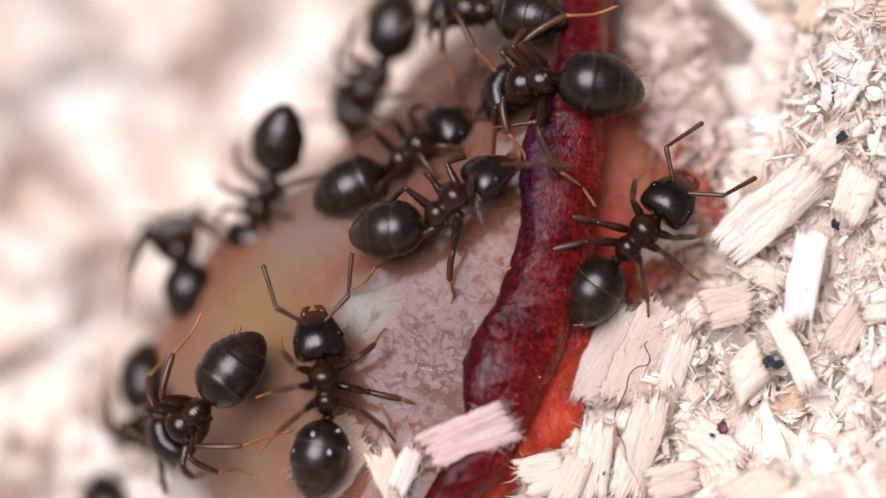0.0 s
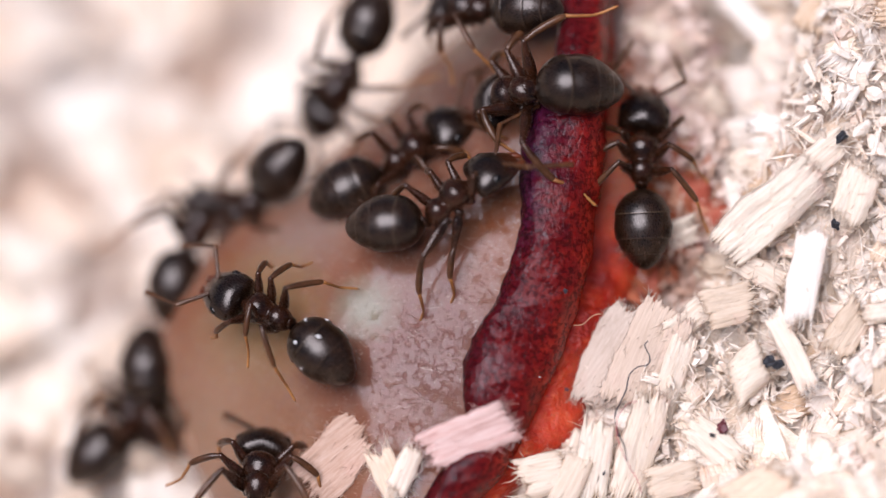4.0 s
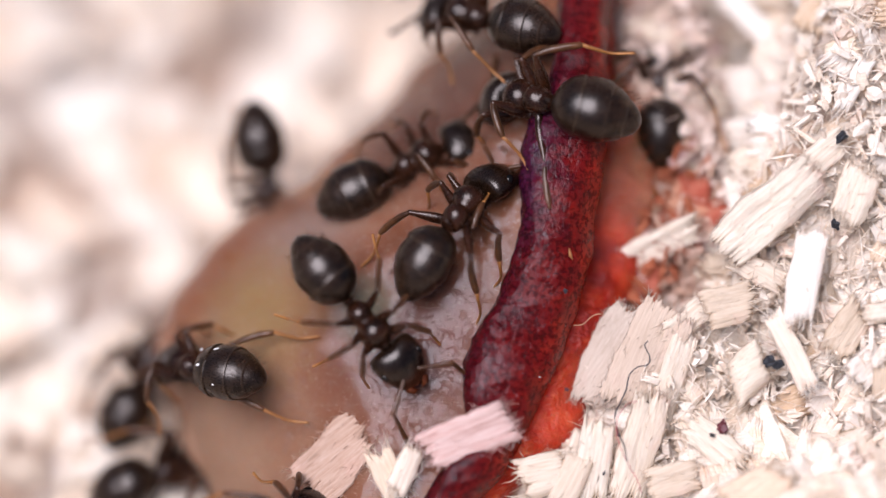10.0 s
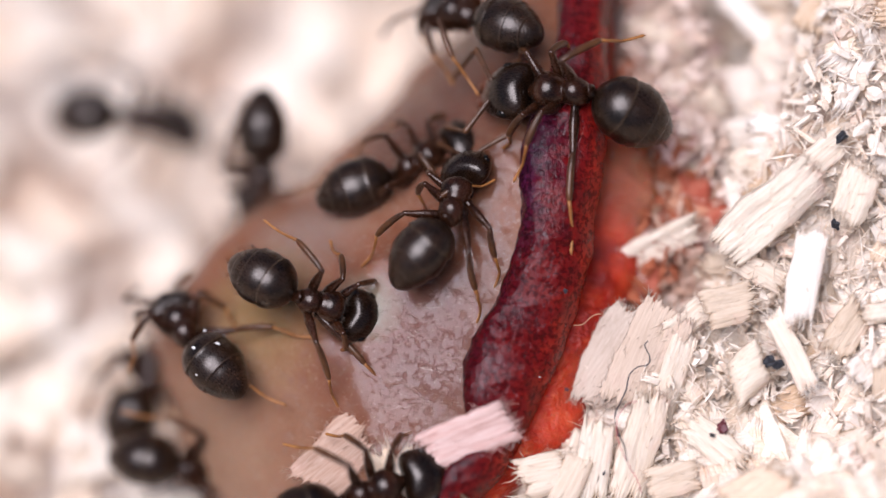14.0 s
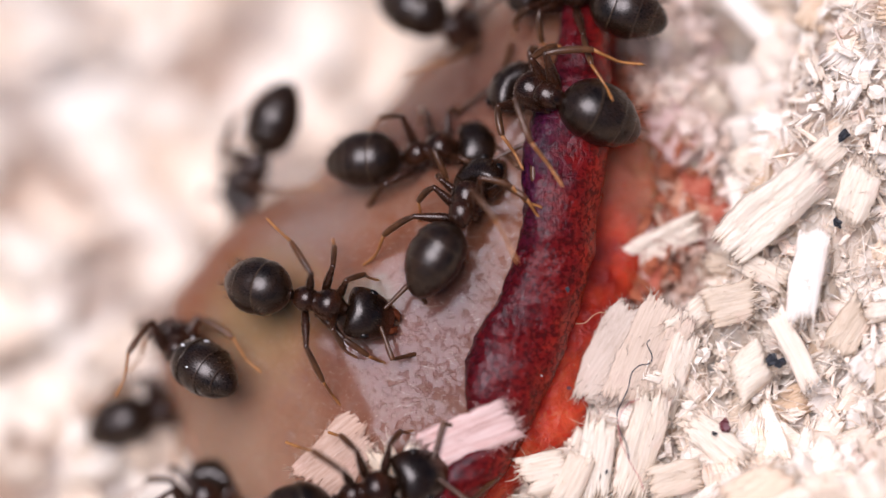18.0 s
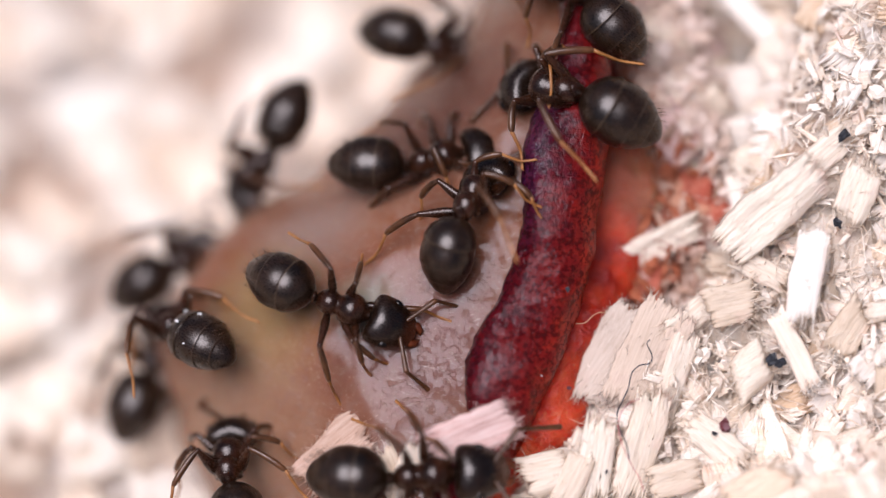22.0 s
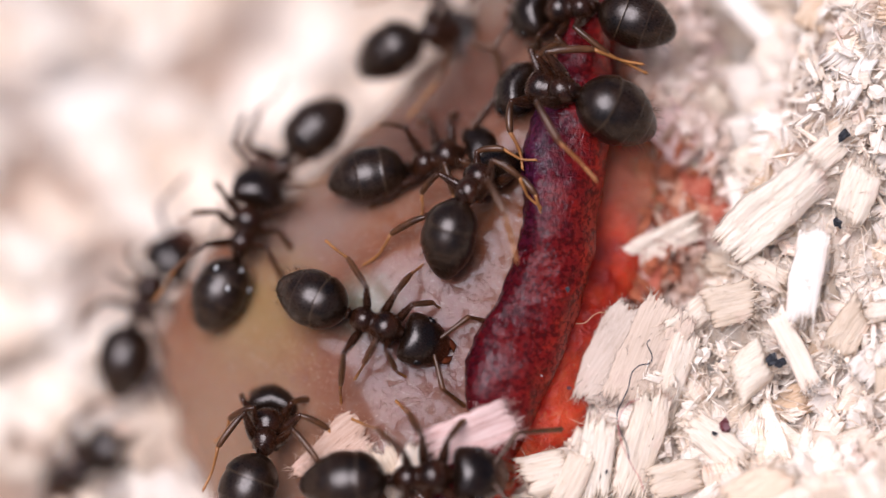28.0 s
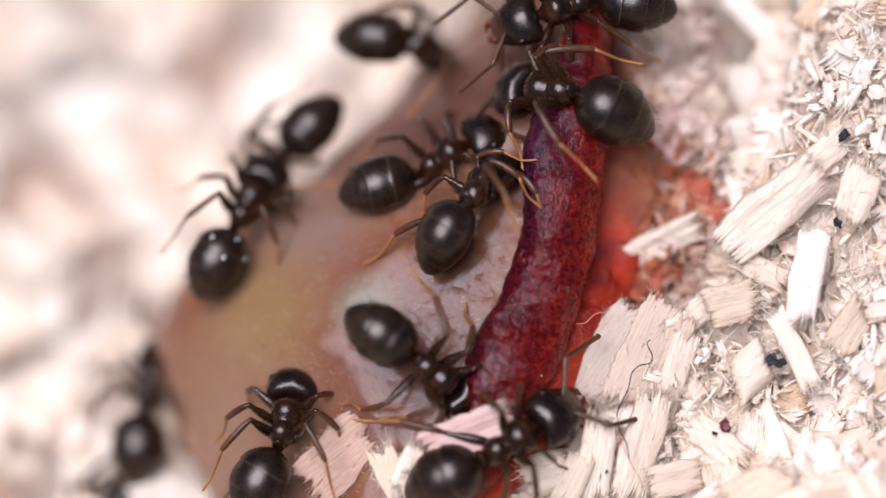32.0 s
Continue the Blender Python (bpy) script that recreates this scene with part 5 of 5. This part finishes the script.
    move_ant(ant, k, [(0, 335, 517, 320, 460, 300, 402, -3.86), (1, 325, 517, 315, 462, 302, 405, -3.86), (2, 310, 535, 312, 470, 320, 392, -4.02), (3, 290, 500, 312, 422, 360, 347, -4.5), (3.5, 310, 520, 326, 440, 365, 352, -4.5),
                      (5.5, 300, 440, 340, 390, 385, 345, -4.5), (6, 345, 366, 383, 354, 430, 342, -3.86), (7, 372, 356, 418, 342, 492, 342, -2.9), (7.5, 365, 310, 380, 335, 405, 375, -2.9), (8, 395, 272, 375, 330, 346, 420, -2.9),
                      (8.5, 380, 310, 405, 360, 440, 430, -1.62), (9, 402, 352, 438, 386, 508, 437, -0.66), (10, 570, 477, 620, 537, 710, 645, 0.5), (11, 530, 497, 586, 532, 716, 602, 0.1), (12, 515, 492, 571, 530, 694, 598, 0),
                      (13, 500, 492, 560, 530, 674, 592, 0), (14, 465, 492, 526, 526, 644, 562, -0.1), (17, 455, 502, 514, 516, 646, 540, -0.1), (18, 455, 512, 514, 526, 648, 562, -0.1), (19, 458, 516, 520, 536, 652, 583, -0.1),
                      (20, 472, 526, 535, 546, 680, 580, -0.1), (21, 486, 518, 550, 546, 688, 602, -0.1), (22, 494, 502, 556, 530, 694, 577, -0.1), (23, 528, 522, 592, 548, 720, 597, 0), (24, 530, 510, 592, 540, 730, 597, 0),
                      (25, 525, 512, 590, 536, 735, 562, 0), (28, 550, 532, 616, 560, 754, 612, 0), (29, 582, 537, 650, 566, 774, 632, 0.2), (30, 630, 560, 700, 577, 842, 622, 0.6), (31, 640, 570, 712, 597, 828, 662, 0.7), (32, 665, 592, 732, 637, 824, 715, 0.8)],
             (0.0, 0.15, 0.98), -1, -1, [("hind", -1, 10.6, 32, 600, 722, -0.82), ("mid", -1, 10.8, 15, 722, 715, -0.66), ("mid", -1, 16.5, 25.6, 695, 650, -0.66), ("front", 1, 21.8, 24.6, 795, 572, -0.5), ("mid", 1, 22.4, 29.5, 745, 470, -0.82)], seed=6)

    ant, k = build_ant("dark brown ant reaching down over the flesh's far edge", 1.08)
    move_ant(ant, k, [(0, 495, 250, 485, 312, 425, 452, -3.86), (1, 495, 267, 488, 327, 427, 457, -3.86), (2, 485, 272, 480, 335, 425, 466, -3.86), (3, 485, 297, 470, 355, 417, 478, -3.86), (3.5, 490, 312, 462, 366, 412, 450, -3.86),
                      (5.5, 520, 228, 450, 240, 360, 310, -5.14), (6, 500, 240, 470, 300, 430, 360, -4.82), (7, 515, 237, 500, 292, 470, 372, -4.82), (8, 490, 262, 470, 320, 430, 382, -5.14), (9, 470, 245, 470, 310, 445, 390, -5.14), (10, 458, 240, 478, 315, 470, 412, -4.82),
                      (12, 446, 242, 472, 315, 465, 410, -4.82), (13, 455, 226, 478, 300, 470, 400, -4.82), (14, 465, 216, 472, 295, 440, 380, -4.82), (17, 482, 213, 460, 282, 408, 362, -4.5), (19, 488, 208, 462, 280, 408, 352, -4.5), (20, 500, 202, 474, 276, 408, 352, -4.5),
                      (23, 508, 201, 476, 271, 414, 347, -4.5), (25, 515, 192, 480, 266, 418, 342, -4.5), (28, 566, 226, 505, 282, 450, 372, -3.86), (30, 546, 211, 486, 271, 430, 342, -3.86), (32, 565, 211, 500, 280, 450, 335, -3.86)],
             (-0.3, 0.3, 0.9), -1, 1, (), seed=7)

    ant, k = build_ant("dark brown ant feeding behind another", 1.1)
    move_ant(ant, k, [(0, 610, 337, 690, 300, 802, 216, -1.97), (3.5, 605, 337, 686, 300, 800, 214, -1.97), (5.5, 600, 352, 672, 312, 812, 236, -1.97), (7, 610, 350, 690, 302, 812, 244, -1.97), (8, 606, 350, 690, 302, 826, 236, -1.97),
                      (9, 615, 342, 692, 308, 826, 240, -1.97), (11, 620, 346, 700, 306, 842, 242, -1.97), (13, 621, 336, 700, 302, 846, 244, -1.97), (14, 622, 336, 702, 310, 848, 236, -1.97), (17, 640, 286, 712, 282, 862, 252, -1.65),
                      (19, 641, 286, 712, 284, 864, 252, -1.65), (20, 645, 287, 720, 290, 868, 256, -1.65), (23, 645, 296, 720, 300, 874, 262, -1.65), (25, 640, 306, 718, 304, 872, 262, -1.65), (28, 646, 316, 725, 302, 872, 256, -1.65),
                      (30, 636, 322, 712, 310, 862, 244, -1.65), (31, 630, 326, 710, 312, 850, 240, -1.65), (32, 660, 332, 740, 312, 860, 236, -1.65)],
             (-0.3, 0.55, 0.8), -1, -1, [("hind", -1, 0, 16, 640, 395, -2.9), ("hind", -1, 16.5, 32, 625, 400, -2.9)], seed=8)

    ant, k = build_ant("dark brown ant roaming over the far slope", 1.1)
    move_ant(ant, k, [(0, 695, 42, 682, 115, 612, 202, -4.18), (1, 662, 15, 652, 100, 602, 215, -4.18), (2, 660, 22, 636, 112, 566, 212, -3.7), (3, 646, 45, 630, 130, 560, 216, -3.7), (3.5, 650, 25, 626, 130, 560, 220, -3.7),
                      (5.5, 720, -70, 660, -5, 580, 95, -5.14), (6, 730, -40, 690, 5, 615, 62, -5.14), (7, 660, 40, 640, 70, 560, 170, -6), (8, 640, 80, 590, 140, 520, 215, -5.5), (9, 405, 216, 335, 190, 232, 122, -7.5), (9.5, 330, 100, 300, 30, 265, -70, -8),
                      (10.2, 240, -160, 200, -220, 130, -330, -8.5), (12.2, -250, 170, -310, 150, -420, 120, -8.5), (12.9, -260, 200, -190, 205, -70, 205, -8), (13.5, -130, 200, -60, 205, 50, 205, -8), (14, 150, 205, 215, 205, 325, 222, -8), (14.5, 300, 190, 370, 170, 470, 150, -7),
                      (15.5, 560, 60, 630, 40, 740, 20, -6), (16.5, 738, 2, 785, 40, 850, 78, -3.7), (17, 750, 2, 792, 42, 860, 82, -3.7), (18, 736, 26, 786, 50, 856, 82, -3.7), (19, 711, 26, 770, 58, 850, 92, -3.7), (20, 715, 22, 770, 60, 845, 96, -3.7), (21, 701, 36, 765, 62, 845, 100, -3.7), (22, 692, 66, 755, 84, 830, 105, -3.7),
                      (23, 690, 73, 750, 96, 826, 92, -3.7), (25, 688, 76, 746, 80, 826, 80, -3.7), (28, 692, 98, 744, 64, 822, 48, -3.7), (29, 684, 103, 738, 78, 812, 60, -3.7), (30, 682, 94, 732, 93, 788, 80, -3.7), (31, 677, 88, 727, 96, 778, 90, -3.7), (32, 677, 80, 724, 84, 774, 98, -3.7)],
             (0.0, 0.35, 0.93), -1, -1, (), seed=9)

    ant, k = build_ant("dark brown ant at the far end of the skin", 1.08)
    move_ant(ant, k, [(0, 935, 32, 872, 22, 780, 10, -1.8), (1, 926, 56, 866, 32, 780, 10, -1.8), (2, 930, 42, 866, 26, 780, 10, -1.8), (3.5, 930, 18, 866, 18, 780, 10, -1.8), (5.5, 940, 22, 876, 16, 790, 8, -1.8), (7, 950, 26, 888, 20, 800, 4, -1.8), (8, 950, 20, 886, 18, 796, 4, -1.8),
                      (9, 930, 52, 864, 32, 770, 10, -1.8), (11, 925, 51, 862, 38, 770, 12, -1.8), (13, 905, 56, 846, 40, 770, 12, -1.8), (14, 900, 51, 842, 32, 770, 10, -1.8), (15.5, 880, -60, 820, -80, 740, -120, -1.8), (17, 880, -160, 820, -180, 740, -220, -1.8), (32, 880, -160, 820, -180, 740, -220, -1.8)],
             (0.0, 0.35, 0.93), -1, 1, (), seed=10)

    ant, k = build_ant("dark brown ant climbing up the flesh from below", 1.1)
    move_ant(ant, k, [(0, 258, 670, 268, 735, 255, 815, -4.3), (1, 230, 830, 250, 870, 290, 940, -4.3), (2, 245, 770, 270, 830, 310, 910, -4.3), (3, 222, 680, 232, 760, 262, 850, -4.3), (3.5, 258, 640, 264, 720, 270, 805, -4.3), (5.5, 268, 650, 262, 725, 258, 835, -4.3), (6, 270, 690, 270, 765, 285, 835, -4.3),
                      (6.5, 275, 790, 300, 810, 330, 790, -3.54), (7, 262, 862, 312, 805, 352, 740, -2.58), (8, 232, 868, 296, 832, 366, 785, -2.9), (9, 222, 872, 282, 840, 342, 806, -3.22), (10, 222, 868, 280, 842, 346, 822, -3.54), (12, 232, 856, 285, 850, 346, 846, -3.54), (13, 242, 826, 290, 838, 350, 846, -3.86), (14, 258, 818, 318, 832, 392, 840, -3.22),
                      (17, 262, 930, 312, 900, 372, 862, -2.58), (18, 310, 985, 342, 930, 372, 845, -1.94), (19, 300, 960, 330, 910, 370, 850, -1.94), (20, 330, 960, 350, 890, 375, 800, -1.62), (21, 420, 930, 415, 850, 391, 768, -0.66), (22, 425, 930, 398, 852, 401, 770, -0.5), (23, 432, 862, 456, 776, 482, 682, -0.3),
                      (24, 440, 868, 474, 792, 496, 700, -0.2), (25, 445, 880, 488, 802, 506, 714, -0.2), (28, 432, 880, 462, 802, 476, 712, -0.3), (29, 442, 880, 476, 802, 501, 711, -0.2), (30, 450, 888, 490, 812, 511, 716, -0.2), (31, 452, 890, 500, 812, 526, 726, -0.2), (32, 442, 880, 490, 792, 516, 682, -0.2)],
             (-0.1, 0.15, 0.97), -1, -1, (), seed=11)

    ant, k = build_ant("dark brown ant on the low side of the flesh", 1.08)
    move_ant(ant, k, [(0, 190, 900, 215, 960, 260, 1040, -4.7), (1, 192, 852, 232, 900, 300, 970, -4.7), (2, 165, 782, 220, 790, 300, 830, -4.7), (3, 165, 802, 215, 740, 226, 660, -4.7), (3.5, 160, 812, 220, 760, 250, 660, -4.7), (5.5, 190, 772, 235, 710, 270, 630, -4.7), (7, 222, 716, 258, 655, 285, 575, -4.7), (8, 212, 740, 250, 680, 280, 600, -4.7),
                      (10, 220, 742, 256, 680, 282, 600, -4.7), (12, 222, 742, 256, 680, 282, 600, -4.7), (13, 240, 748, 262, 685, 285, 600, -4.7), (14, 232, 740, 258, 690, 285, 610, -4.7), (17, 200, 752, 258, 724, 322, 700, -4.7), (18, 215, 756, 270, 738, 340, 720, -4.7), (19, 232, 760, 282, 722, 330, 670, -4.7), (20, 298, 802, 262, 750, 228, 690, -4.7),
                      (21, 226, 732, 262, 672, 290, 602, -4.7), (23, 240, 722, 266, 650, 290, 562, -4.7), (25, 235, 716, 262, 645, 290, 560, -4.7), (28, 215, 662, 236, 570, 298, 448, -4.7), (29, 225, 746, 226, 652, 270, 552, -4.7), (30, 222, 770, 230, 672, 280, 590, -4.7), (31, 236, 826, 240, 725, 280, 645, -4.7), (32, 242, 824, 250, 725, 282, 620, -4.7)],
             (-0.3, 0.2, 0.93), -1, -1, (), seed=12)

    ant, k = build_ant("dark brown ant crossing the low ground", 1.1)
    move_ant(ant, k, [(0, -330, 960, -280, 925, -190, 860, -7), (18.3, -330, 960, -280, 925, -190, 860, -7), (19, -45, 845, -5, 790, 50, 705, -7), (19.5, 65, 735, 82, 675, 100, 590, -7), (20, 145, 585, 205, 530, 310, 440, -6.5),
                      (20.5, 215, 490, 270, 462, 350, 425, -6), (21, 250, 462, 300, 450, 372, 432, -5.5), (22, 258, 500, 302, 478, 365, 432, -5), (25, 262, 505, 304, 480, 362, 432, -5), (26.4, 265, 640, 245, 690, 210, 770, -5.5),
                      (27.5, 205, 770, 165, 800, 100, 845, -5.5), (28, 195, 800, 150, 830, 85, 870, -5.5), (29, 205, 868, 160, 895, 90, 935, -5.5), (30, 250, 875, 190, 900, 100, 940, -5.5), (32, 240, 890, 180, 915, 90, 950, -5.5)],
             (-0.1, 0.4, 0.9), -1, -1, (), seed=13)


motions()
